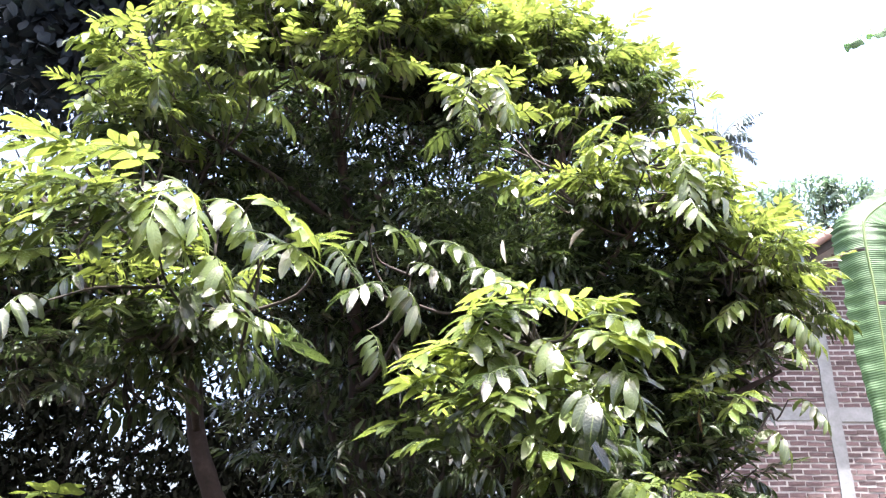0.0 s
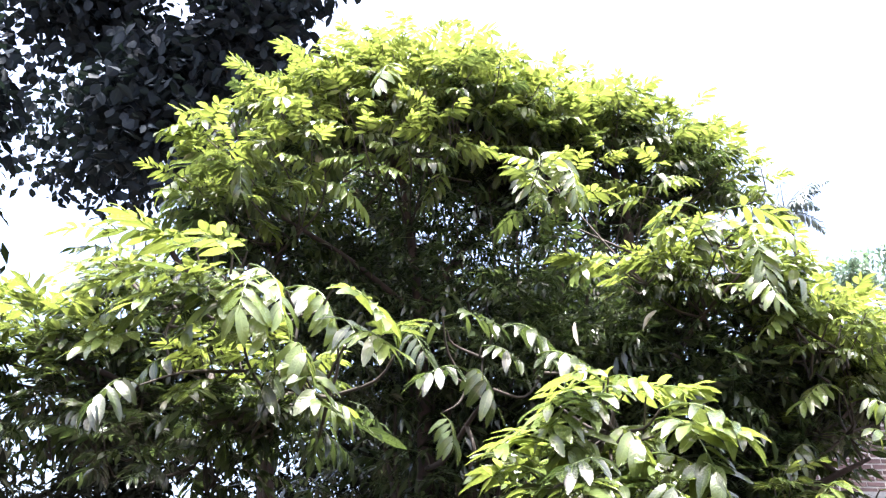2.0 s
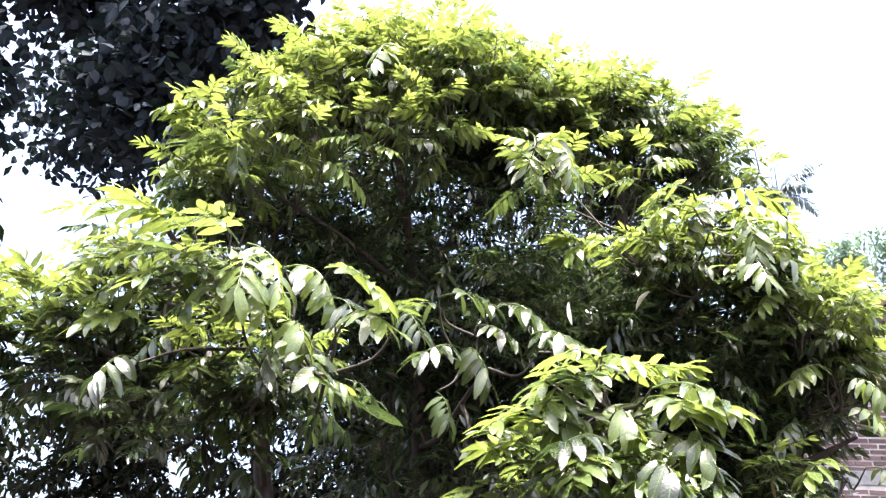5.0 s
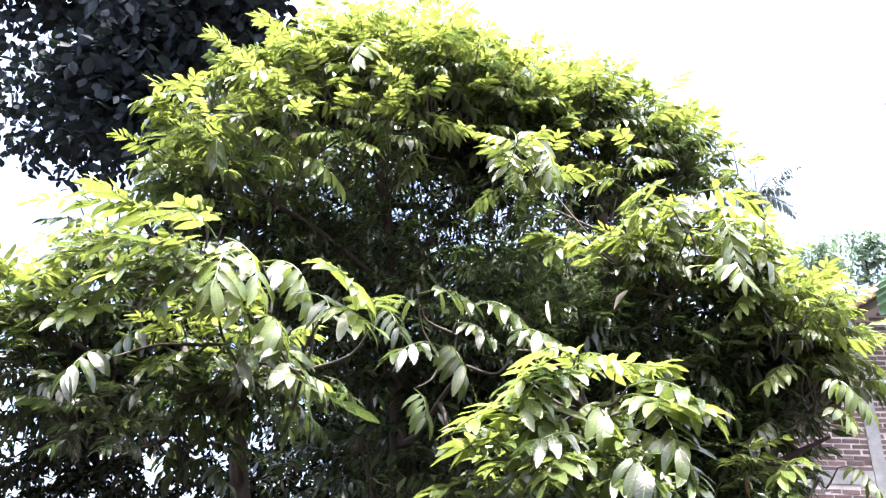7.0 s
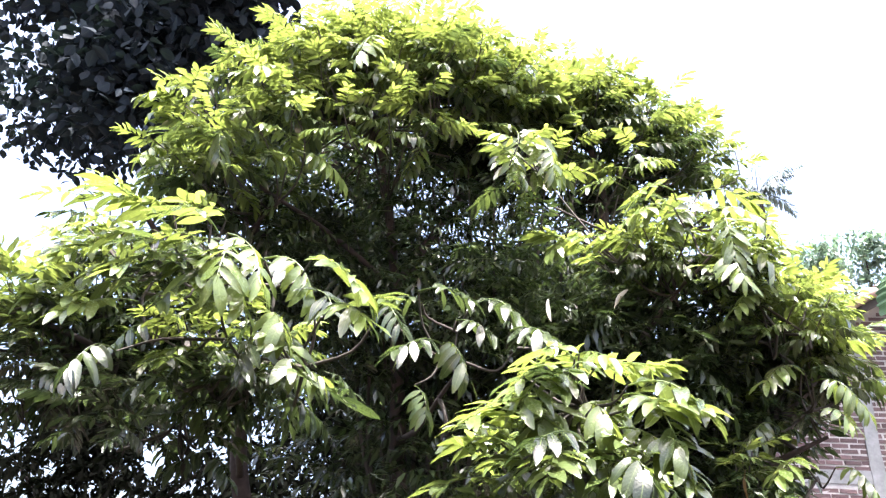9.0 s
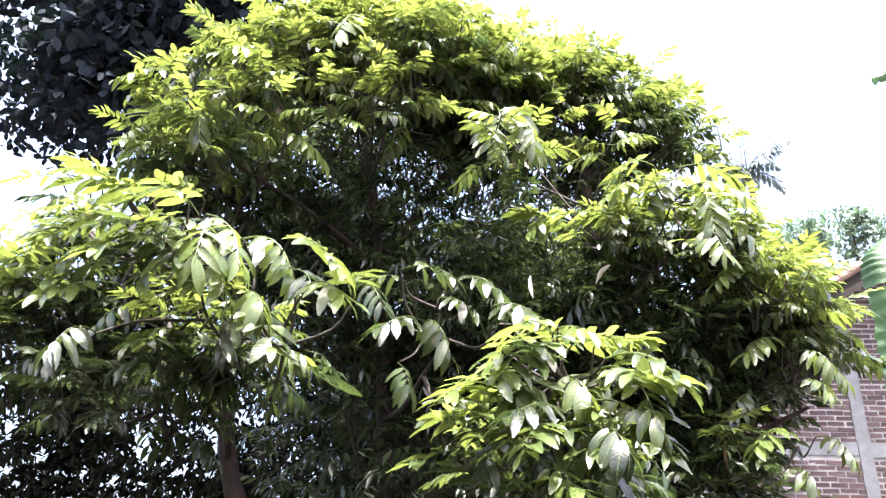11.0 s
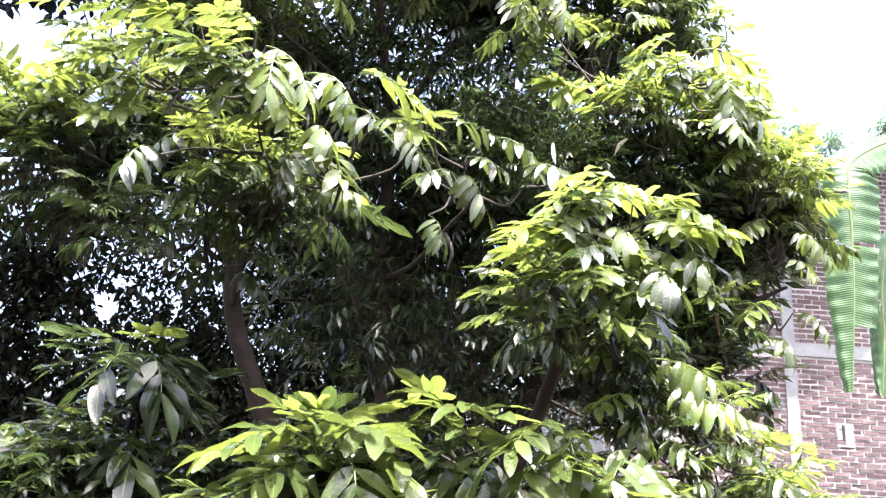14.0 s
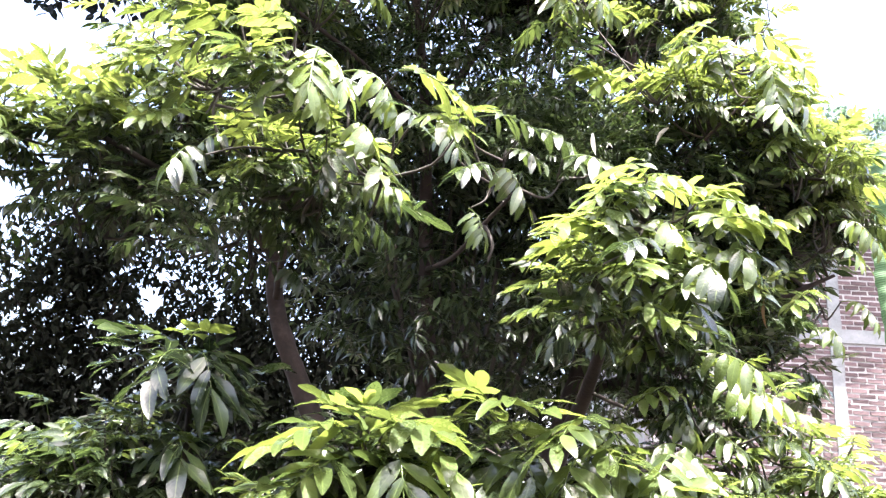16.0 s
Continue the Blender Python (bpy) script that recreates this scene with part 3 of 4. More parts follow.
FRONT_EAST_LEAVES = [((0.08, 2.17, 1.47), (-0.08, 1.95, 1.4), 0.5), ((0.09, 2.23, 1.46), (0.13, 2.06, 1.36), 0.7), ((0.2, 2.31, 1.36), (0.26, 2.18, 1.27), 0.6), ((-0.15, 2.38, 1.39), (0.02, 2.29, 1.29), 0.7), ((-0.18, 2.2, 1.38), (-0.09, 2.01, 1.25), 0.8), ((0.26, 2.27, 1.43), (0.38, 2.12, 1.35), 0.7), ((-0.19, 2.34, 1.37), (-0.31, 2.23, 1.26), 0.6), ((0.05, 2.17, 1.36), (-0.07, 1.95, 1.25), 0.7), ((-0.22, 2.23, 1.49), (-0.06, 2.06, 1.5), 0.2), ((-0.21, 2.31, 1.5), (-0.36, 2.18, 1.52), 0.2), ((-0.22, 2.38, 1.47), (-0.34, 2.29, 1.45), 0.3), ((0.3, 2.2, 1.4), (0.17, 2.01, 1.29), 0.6)]
EAST_LOW_LEAVES = [((0.5, 2.62, 1.77), (0.69, 2.4, 1.67), 0.7), ((0.56, 2.69, 1.69), (0.76, 2.51, 1.58), 0.6), ((0.73, 2.76, 1.65), (0.9, 2.63, 1.56), 0.5), ((0.49, 2.83, 1.84), (0.26, 2.74, 1.75), 0.5), ((0.53, 2.65, 1.49), (0.62, 2.46, 1.43), 0.5), ((0.75, 2.72, 1.51), (0.87, 2.57, 1.45), 0.5), ((0.67, 2.79, 1.39), (0.82, 2.68, 1.32), 0.5), ((0.85, 2.62, 1.41), (0.9, 2.4, 1.35), 0.5), ((0.45, 2.69, 1.62), (0.25, 2.51, 1.58), 0.3), ((0.43, 2.76, 1.57), (0.54, 2.63, 1.46), 0.6)]
WEST_LEAVES = [((-1.17, 2.47, 1.64), (-1.23, 2.25, 1.52), 0.4), ((-1.21, 2.54, 1.65), (-1.39, 2.36, 1.69), 0.2), ((-1.2, 2.61, 1.65), (-1.03, 2.48, 1.54), 0.6), ((-1.23, 2.68, 1.67), (-1.02, 2.59, 1.6), 0.5), ((-1.18, 2.5, 1.63), (-1.03, 2.31, 1.5), 0.8), ((-1.23, 2.57, 1.68), (-1.1, 2.42, 1.72), 0.1), ((-1.32, 2.64, 1.38), (-1.38, 2.53, 1.33), 0.4), ((-1.22, 2.47, 1.36), (-1.07, 2.25, 1.3), 0.6), ((-1.48, 2.54, 1.27), (-1.6, 2.36, 1.18), 0.4), ((-1.49, 2.61, 1.27), (-1.5, 2.48, 1.17), 0.6), ((-1.67, 2.68, 1.3), (-1.81, 2.59, 1.32), 0.2), ((-1.47, 2.5, 1.39), (-1.55, 2.31, 1.36), 0.3), ((-1.15, 2.57, 1.19), (-1.22, 2.42, 1.14), 0.3)]

TOP_SHOOTS = [(-0.89, 3.50, 4.81), (-1.16, 3.30, 4.52), (-0.57, 3.50, 4.65), (-0.28, 3.70, 4.72), (0.26, 4.10, 4.98), (0.72, 4.10, 4.69), (1.13, 4.20, 4.49), (1.35, 4.10, 4.24), (-1.56, 3.10, 3.89), (-1.69, 3.10, 3.60), (-0.04, 3.90, 4.65), (-1.40, 3.20, 4.28), (-0.90, 3.20, 4.10), (-0.45, 3.20, 4.03), (0.12, 3.10, 3.61), (-1.15, 3.10, 3.99), (0.48, 3.80, 4.12), (0.79, 3.70, 3.95), (-1.44, 3.10, 3.69), (-0.79, 3.30, 4.41)]
EDGE_SHOOTS = [(0.27, 4.2, 5.1), (0.52, 4.3, 5.07), (0.71, 4.2, 4.87), (0.93, 4.1, 4.6), (1.2, 4.2, 4.6), (1.37, 4.1, 4.37), (1.43, 4.0, 4.13), (-0.76, 3.7, 4.99), (-0.51, 3.9, 5.23), (-0.14, 4.0, 5.09), (0.08, 4.1, 5.06), (-1.02, 3.6, 4.91), (1.22, 4.0, 4.3), (0.82, 4.3, 4.72)]
TOP_FRONT_SHOOTS = [(-1.03, 3.10, 3.83), (-0.78, 3.15, 3.88), (-0.58, 3.20, 3.94), (-0.34, 3.20, 3.98), (-1.27, 3.10, 3.80), (-1.35, 3.10, 3.53), (-1.52, 3.05, 3.75), (0.29, 3.50, 3.78), (-0.09, 3.50, 4.22)]

# leaf meshes shared by the pieces: every fine leaf at three ages, also standing for shaded to lit
def aged(packed):
    ages = []
    for a in (0.05, 0.45, 0.9):
        g = Geo()
        g.put(packed, Matrix.Identity(4), a)
        ages.append(g.mesh("leaf", LEAF))
    return ages


LEAF_MESH = [[[aged(p) for p in hung] for hung in form] for form in FINE_P]
BROAD_MESH = [[[aged(arch_leaf(6, pairs, ratio * 1.12, hang * 0.7, wide=1.12)) for _ in range(3)] for hang in HANGS] for pairs, ratio in ((3, 0.5), (4, 0.44), (5, 0.37))]


class Tree:
    """Gathers one feathered tree: limbs, twigs, leaf pieces near the path and the joined rest of the crown."""

    def __init__(self, root, hubs):
        self.root, self.hubs = root, np.array(hubs, float)
        self.twigs, self.crown, self.wood, self.stock = Geo(), Geo(), [], LEAF_MESH
        self.r = np.random.default_rng(11)

    def twig(self, tip, up, length=0.22):
        base = np.array(tip) - np.array(up) * length
        hub = self.hubs[np.argmin(np.linalg.norm(self.hubs - base, axis=1) + 0.6 * np.maximum(0, self.hubs[:, 2] - base[2]))]
        mid = 0.5 * (hub + base) + self.r.normal(size=3) * 0.04 - np.array([0, 0, 0.05])
        return smooth_line([hub, mid, base, tip], 10)

    def bough(self, rows, youth_light=0.5):
        """Single leaves, each on its own twig from the nearest fork."""
        for base, tip, hang in rows:
            base, tip = Vector(base), Vector(tip)
            length = (tip - base).length
            if length > 0.36:
                base, length = tip + (base - tip) * (0.36 / length), 0.36
            hub = Vector(self.hubs[np.argmin(np.linalg.norm(self.hubs - np.array(base), axis=1))])
            mid = base.lerp(hub, 0.5) + Vector(self.r.normal(size=3) * 0.02) - Vector((0, 0, 0.03))
            g = Geo()
            tube(g, smooth_line([hub, mid, base], 7), [0.007, 0.005, 0.003], 5, 0.05)
            twig = part("twig", g, TWIG, self.root)
            a = youth_light + self.r.normal() * 0.25
            ob = new("leaf", self.stock[leaf_form(length)][hang_form(hang)][int(self.r.integers(3))][0 if a < 0.25 else 1 if a < 0.65 else 2])
            ob.parent = twig
            ob.matrix_local = leaf_pose(base, tip, self.r.uniform(-14, 14))

    def under(self, rows, youth_light=0.3, drop=0.07):
        """A second, older layer of leaves under the outermost ones."""
        rows = [(Vector(b) + Vector((self.r.normal() * 0.05, 0.10 + self.r.normal() * 0.03, -drop + self.r.normal() * 0.03)), Vector(e), h) for b, e, h in rows]
        self.bough([(b, b + Vector(((e - b).x * self.r.uniform(0.7, 1.1), (e - b).y, (e - b).z)).normalized() * self.r.uniform(0.22, 0.32) + Vector(self.r.normal(size=3) * 0.05) + Vector((0, 0, -0.03)), h * 0.4) for b, e, h in rows], youth_light)

    def shoot(self, tip, up, count, youth_light=0.0, size=1.0, stem=0.28):
        up = Vector(up).normalized()
        line = self.twig(tip, up)
        lean = np.array((up * 0.6 + Vector((0, 0, 0.55))).normalized())
        tube(self.twigs, line, [0.008, 0.005, 0.003], 4, 0.05)
        for base, end, hang, age in shoot_leaves(tip, lean, count, stem * size, 0.31 * size, self.r):
            s = PLAIN_P[min(2, 1 + leaf_form(float(np.linalg.norm(end - base)) / max(0.8, size)))][hang_form(hang)]
            self.crown.put(s[int(self.r.integers(len(s)))], leaf_pose(base, end, self.r.uniform(-20, 20)), min(1.0, age + youth_light))

    def lobe(self, centre, radii, count, leaves, youth_light=0.0, size=1.0, back=0.45, floor=-0.35):
        """Shoots over the outer side of a rounded bough."""
        c, r3 = np.array(centre), np.array(radii)
        main = self.hubs
        near = main[np.argmin(np.linalg.norm(main - c, axis=1))]
        forks = [c + sphere_point(self.r) * r3 * 0.45 - np.array([0, 0, 0.15]) for _ in range(max(3, count // 4))]
        for q in forks:
            tube(self.twigs, smooth_line([near, 0.5 * (near + q) + self.r.normal(size=3) * 0.05, q], 8), [0.012, 0.008, 0.006], 5, 0.05)
        self.hubs = np.array(forks)
        for _ in range(count):
            d = sphere_point(self.r)
            while d[2] < floor or d[1] > back:
                d = sphere_point(self.r)
            tip = c + d * r3 * self.r.uniform(0.78, 1.08)
            up = d * 0.8 + np.array([0, -0.05, 0.75]) + self.r.normal(size=3) * 0.18
            # downward-facing shoots get a darker leaf colour in place of shade
            self.shoot(tip, up, leaves, youth_light=(youth_light if d[2] > 0.1 else youth_light - 0.5) + self.r.normal() * 0.22, size=size * self.r.uniform(0.8, 1.15))
        self.hubs = main

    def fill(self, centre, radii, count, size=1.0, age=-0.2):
        """Loose leaves inside the crown, their shade put in by the darkest leaf colour."""
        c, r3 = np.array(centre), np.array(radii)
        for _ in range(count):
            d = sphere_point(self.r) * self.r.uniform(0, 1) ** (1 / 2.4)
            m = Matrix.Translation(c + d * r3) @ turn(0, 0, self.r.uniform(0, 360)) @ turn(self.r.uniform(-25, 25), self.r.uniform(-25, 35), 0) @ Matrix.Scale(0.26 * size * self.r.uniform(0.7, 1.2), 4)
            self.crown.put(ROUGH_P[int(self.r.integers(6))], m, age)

    def limb(self, name, points, radii, sides=10, label=""):
        g = Geo()
        line = smooth_line(points, 8 * len(points))
        tube(g, line, radii, sides, 0.04)
        self.wood.extend(line)
        part(name, g, BARK, self.root, label)

    def join(self, points, radius=0.0065):
        """Carries each fork back to the nearest wood below it."""
        for p in points:
            p = np.array(p, float)
            wood = np.array(self.wood)
            near = wood[np.argmin(np.linalg.norm(wood - p, axis=1) + np.maximum(0, wood[:, 2] - p[2]))]
            line = smooth_line([near, 0.55 * near + 0.45 * p - np.array([0, 0, 0.04]) + self.r.normal(size=3) * 0.03, p], 9)
            tube(self.twigs, line, [radius, radius * 0.75, radius * 0.5], 6, 0.05)
            self.wood.extend(line[2:])

    def finish(self):
        if self.twigs.n:
            part("twiggery", self.twigs, TWIG, self.root, kind="stuff")
        if self.crown.n:
            part("crown", self.crown, LEAF, self.root, "dense glossy green feathered foliage", kind="stuff")


def build_fruit_tree():
    root = thing("fruit_tree", "broad leafy fruit tree with glossy drooping feathered leaves", "tree")
    hubs = [(-0.8, 2.75, 2.4), (-1.2, 2.9, 2.5), (0.2, 2.9, 1.95), (0.4, 2.8, 1.9), (-0.2, 3.2, 2.2), (0.7, 3.5, 2.8), (0.9, 3.6, 3.2), (0.5, 4.0, 3.6), (0.7, 4.2, 3.9),
            (-0.6, 3.8, 3.6), (-0.7, 3.7, 4.1), (-1.2, 3.5, 3.4), (-1.6, 3.3, 3.0), (-1.6, 3.1, 2.5), (1.3, 3.9, 2.2), (1.4, 3.9, 2.5), (0.0, 4.2, 4.0), (0.2, 4.3, 3.2), (0.8, 3.2, 1.6)]
    t = Tree(root, hubs)
    t.limb("trunk", [(-0.15, 4.25, -0.05), (-0.18, 4.22, 0.3), (-0.28, 4.2, 0.55)], [0.18, 0.15, 0.14], 14, "brown bark trunk dividing near the ground")
    t.limb("limb", [(-0.35, 4.2, 0.35), (-0.80, 4.2, 1.1), (-1.13, 4.15, 1.72), (-1.30, 4.1, 2.14), (-1.36, 4.0, 2.6), (-1.52, 3.6, 2.95), (-1.65, 3.2, 3.2)], [0.09, 0.066, 0.054, 0.046, 0.038, 0.026, 0.014], 12, "leaning reddish brown limb")
    t.limb("limb", [(-0.25, 4.2, 0.45), (-0.42, 4.25, 1.4), (-0.5, 4.2, 2.4), (-0.55, 4.0, 3.2), (-0.65, 3.8, 3.9), (-0.8, 3.6, 4.5)], [0.075, 0.06, 0.045, 0.03, 0.02, 0.01])
    t.limb("limb", [(-0.15, 4.25, 0.45), (0.2, 4.2, 1.3), (0.45, 4.1, 2.2), (0.6, 4.1, 3.1), (0.65, 4.15, 3.9), (0.5, 4.1, 4.6)], [0.085, 0.07, 0.06, 0.045, 0.03, 0.012])
    t.limb("branch", [(-1.30, 4.1, 2.16), (-1.15, 3.5, 2.28), (-0.95, 2.9, 2.25), (-0.85, 2.5, 2.3)], [0.022, 0.015, 0.011, 0.007])
    t.limb("branch", [(0.25, 4.18, 1.45), (0.28, 3.6, 1.65), (0.28, 3.1, 1.85), (0.3, 2.7, 1.95)], [0.045, 0.035, 0.022, 0.01])
    t.limb("branch", [(-1.34, 4.05, 2.4), (-1.45, 3.6, 2.5), (-1.6, 3.2, 2.5), (-1.8, 2.9, 2.55)], [0.03, 0.022, 0.016, 0.01])
    t.limb("branch", [(0.45, 4.1, 2.2), (0.6, 3.8, 2.6), (0.8, 3.5, 2.9), (1.0, 3.3, 3.1)], [0.022, 0.016, 0.011, 0.006])
    t.limb("branch", [(0.3, 4.15, 1.7), (0.8, 4.0, 1.95), (1.3, 3.9, 2.25), (1.6, 3.8, 2.4)], [0.035, 0.028, 0.02, 0.008])
    t.limb("branch", [(-0.5, 4.2, 2.4), (-0.35, 3.7, 2.35), (-0.2, 3.2, 2.4), (-0.1, 2.95, 2.45)], [0.016, 0.012, 0.009, 0.005])
    t.limb("branch", [(-0.55, 4.0, 3.2), (-0.9, 3.7, 3.4), (-1.2, 3.4, 3.5), (-1.4, 3.2, 3.6)], [0.018, 0.014, 0.01, 0.005])
    t.limb("branch", [(-0.55, 4.0, 3.2), (-0.3, 4.1, 3.7), (-0.1, 4.1, 4.1), (-0.05, 4.0, 4.5)], [0.03, 0.022, 0.015, 0.006])
    for k in range(14):
        x = -0.95 + 0.12 * k + t.r.uniform(-0.04, 0.04)
        z = 3.0 + t.r.uniform(-0.2, 0.2)
        g = Geo()
        tube(g, smooth_line([(x * 0.35 - 0.2, 4.2, z - 1.1), (x * 0.6 - 0.15, 4.3, z - 0.5), (x * 0.8, 4.15, z), (x, 4.0 + t.r.uniform(-0.15, 0.15), z + 0.5), (x * 1.2, 3.9, z + 0.95)], 12), [0.014, 0.011, 0.008, 0.004], 6, 0.05)
        part("twig", g, TWIG, root)
    # the leaves nearest to the path, one by one
    t.hubs = np.array([(-0.9, 2.3, 2.5), (-0.75, 2.45, 2.55), (-0.95, 2.45, 2.35), (-0.6, 2.4, 2.25), (-1.2, 2.5, 2.4), (-1.25, 2.6, 2.65), (-1.05, 2.5, 2.6), (0.28, 2.4, 2.15), (0.3, 2.5, 1.95), (0.15, 2.55, 1.95), (0.38, 2.5, 2.15),
                       (-0.2, 3.05, 2.5), (-0.15, 3.15, 2.65), (0.1, 3.05, 2.55), (0.95, 3.4, 3.3), (0.6, 3.4, 3.1), (0.3, 3.4, 3.5), (1.1, 3.5, 3.1), (1.5, 3.75, 2.5), (1.5, 3.75, 2.2), (1.55, 3.8, 2.8),
                       (-1.4, 3.4, 3.8), (-1.5, 3.4, 3.6), (-1.1, 3.5, 4.2), (-2.0, 3.05, 2.7), (-1.8, 3.1, 3.0), (0.55, 2.85, 1.7), (0.7, 2.9, 1.55)])
    t.join(hubs, 0.011)
    t.join(t.hubs)
    # leaf age here also puts sunlight or shade into each bough's colour
    for rows, youth_light in ((LEFT_LEAVES, 0.8), (LEFT_WEST_LEAVES, 0.75), (LEFT_LOW_LEAVES, -0.1), (RIGHT_LEAVES, 0.9), (RIGHT_LOW_LEAVES, 0.5), (MID_LEAVES, 0.15), (EAST_LEAVES, 0.9), (FAR_EAST_LEAVES, 0.55), (WEST_TOP_LEAVES, 0.7), (FAR_WEST_LEAVES, 0.7), (EAST_LOW_LEAVES, 0.45)):
        t.bough(rows, youth_light)
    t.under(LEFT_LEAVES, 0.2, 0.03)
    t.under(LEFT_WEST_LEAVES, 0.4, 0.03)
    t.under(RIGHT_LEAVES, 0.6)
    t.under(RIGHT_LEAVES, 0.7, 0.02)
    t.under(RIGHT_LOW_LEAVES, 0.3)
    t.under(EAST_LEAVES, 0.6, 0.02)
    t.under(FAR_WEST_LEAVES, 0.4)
    t.hubs = np.array(hubs)
    # top front shoots are coloured brighter to stand for sunlight
    for rows, c, n, youth_light in ((TOP_SHOOTS, (-0.1, 4.2, 3.6), 8, 0.3), (TOP_FRONT_SHOOTS, (-0.4, 3.6, 3.7), 6, 0.7)):
        for tip in rows:
            up = (np.array(tip) - c) * 0.6 + np.array([0, -0.05, 0.6]) + t.r.normal(size=3) * 0.08
            t.shoot(tip, up, n, youth_light=youth_light + t.r.normal() * 0.15, size=t.r.uniform(0.8, 1.05))
    # edge shoots are coloured darker to stand for their shaded side
    for tip in EDGE_SHOOTS:
        t.shoot(tip, np.array([0.12, -0.05, 1.0]) + t.r.normal(size=3) * 0.12, 8, youth_light=-0.15 + t.r.normal() * 0.15, size=t.r.uniform(0.75, 0.95), stem=0.5)
    # withered leaves that hang in the foliage
    for (base, end, wide), tone, words in zip([((0.6, 3.22, 2.89), (0.51, 3.19, 2.79), 0.3), ((0.24, 3.15, 2.81), (0.24, 3.12, 2.7), 0.2), ((1.07, 3.4, 2.16), (1.04, 3.37, 2.02), 0.2)], (PALE_LEAF, PALE_LEAF, DRY_LEAF), ("withered cream-coloured leaf", "withered cream-coloured leaf", "withered brown hanging leaf")):
        g = Geo()
        g.put(blade(1.0, wide, 0.4, 0.4, 6, r=t.r), Matrix.Identity(4))
        part("dry_leaf", g, tone, root, words).matrix_local = leaf_pose(base, end, 40)
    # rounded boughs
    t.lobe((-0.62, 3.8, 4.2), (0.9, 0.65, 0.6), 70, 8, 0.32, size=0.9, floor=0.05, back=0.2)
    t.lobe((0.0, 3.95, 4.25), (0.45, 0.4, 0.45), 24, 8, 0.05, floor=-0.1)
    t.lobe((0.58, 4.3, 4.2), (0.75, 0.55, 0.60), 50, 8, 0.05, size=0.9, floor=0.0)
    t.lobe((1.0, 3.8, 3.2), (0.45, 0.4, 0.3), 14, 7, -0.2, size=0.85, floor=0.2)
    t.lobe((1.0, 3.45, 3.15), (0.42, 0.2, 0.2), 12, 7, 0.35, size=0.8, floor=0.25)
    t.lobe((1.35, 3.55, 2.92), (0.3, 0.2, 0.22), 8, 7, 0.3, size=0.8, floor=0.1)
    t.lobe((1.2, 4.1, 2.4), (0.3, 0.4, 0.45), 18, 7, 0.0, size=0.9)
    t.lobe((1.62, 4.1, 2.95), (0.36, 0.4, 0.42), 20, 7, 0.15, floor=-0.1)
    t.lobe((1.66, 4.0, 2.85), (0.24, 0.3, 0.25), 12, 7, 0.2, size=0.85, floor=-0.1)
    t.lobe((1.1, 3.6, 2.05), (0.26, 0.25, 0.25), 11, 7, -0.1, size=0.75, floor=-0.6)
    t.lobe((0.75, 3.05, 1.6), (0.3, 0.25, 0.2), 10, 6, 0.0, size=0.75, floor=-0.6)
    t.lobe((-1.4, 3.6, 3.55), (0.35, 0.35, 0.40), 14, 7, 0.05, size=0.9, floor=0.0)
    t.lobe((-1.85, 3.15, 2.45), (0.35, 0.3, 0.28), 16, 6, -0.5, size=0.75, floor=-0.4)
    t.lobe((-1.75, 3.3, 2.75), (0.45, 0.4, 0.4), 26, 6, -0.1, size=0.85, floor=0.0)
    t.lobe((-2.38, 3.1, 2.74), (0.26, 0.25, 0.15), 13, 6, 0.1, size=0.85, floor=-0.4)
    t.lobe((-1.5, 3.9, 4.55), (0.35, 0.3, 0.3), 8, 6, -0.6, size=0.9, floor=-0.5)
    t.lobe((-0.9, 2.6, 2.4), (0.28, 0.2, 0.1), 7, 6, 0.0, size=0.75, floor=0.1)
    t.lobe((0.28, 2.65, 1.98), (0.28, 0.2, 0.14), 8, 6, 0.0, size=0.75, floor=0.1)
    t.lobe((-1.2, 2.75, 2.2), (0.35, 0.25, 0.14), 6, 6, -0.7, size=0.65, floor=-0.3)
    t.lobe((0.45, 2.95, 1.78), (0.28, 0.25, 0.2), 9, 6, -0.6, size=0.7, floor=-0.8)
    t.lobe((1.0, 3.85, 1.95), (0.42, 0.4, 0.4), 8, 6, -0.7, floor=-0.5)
    # inside of the crown, its shade put into the leaf colour
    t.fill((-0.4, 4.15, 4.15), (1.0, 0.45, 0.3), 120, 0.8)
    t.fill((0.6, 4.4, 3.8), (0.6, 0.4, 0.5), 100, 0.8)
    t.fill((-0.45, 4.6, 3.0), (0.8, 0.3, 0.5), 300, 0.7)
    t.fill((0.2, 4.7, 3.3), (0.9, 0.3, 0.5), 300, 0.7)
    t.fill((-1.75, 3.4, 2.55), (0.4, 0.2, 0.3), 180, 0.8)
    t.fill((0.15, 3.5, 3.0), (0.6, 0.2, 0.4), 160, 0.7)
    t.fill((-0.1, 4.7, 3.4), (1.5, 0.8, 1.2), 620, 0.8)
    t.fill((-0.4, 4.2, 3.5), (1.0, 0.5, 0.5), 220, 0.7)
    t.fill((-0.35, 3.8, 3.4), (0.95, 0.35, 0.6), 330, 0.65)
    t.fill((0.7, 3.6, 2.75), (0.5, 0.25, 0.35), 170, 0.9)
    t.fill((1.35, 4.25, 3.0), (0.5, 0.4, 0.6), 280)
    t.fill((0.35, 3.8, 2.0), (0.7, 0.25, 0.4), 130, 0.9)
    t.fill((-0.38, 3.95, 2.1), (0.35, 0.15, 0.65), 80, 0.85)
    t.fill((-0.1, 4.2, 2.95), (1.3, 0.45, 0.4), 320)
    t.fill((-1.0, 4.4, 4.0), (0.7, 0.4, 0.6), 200)
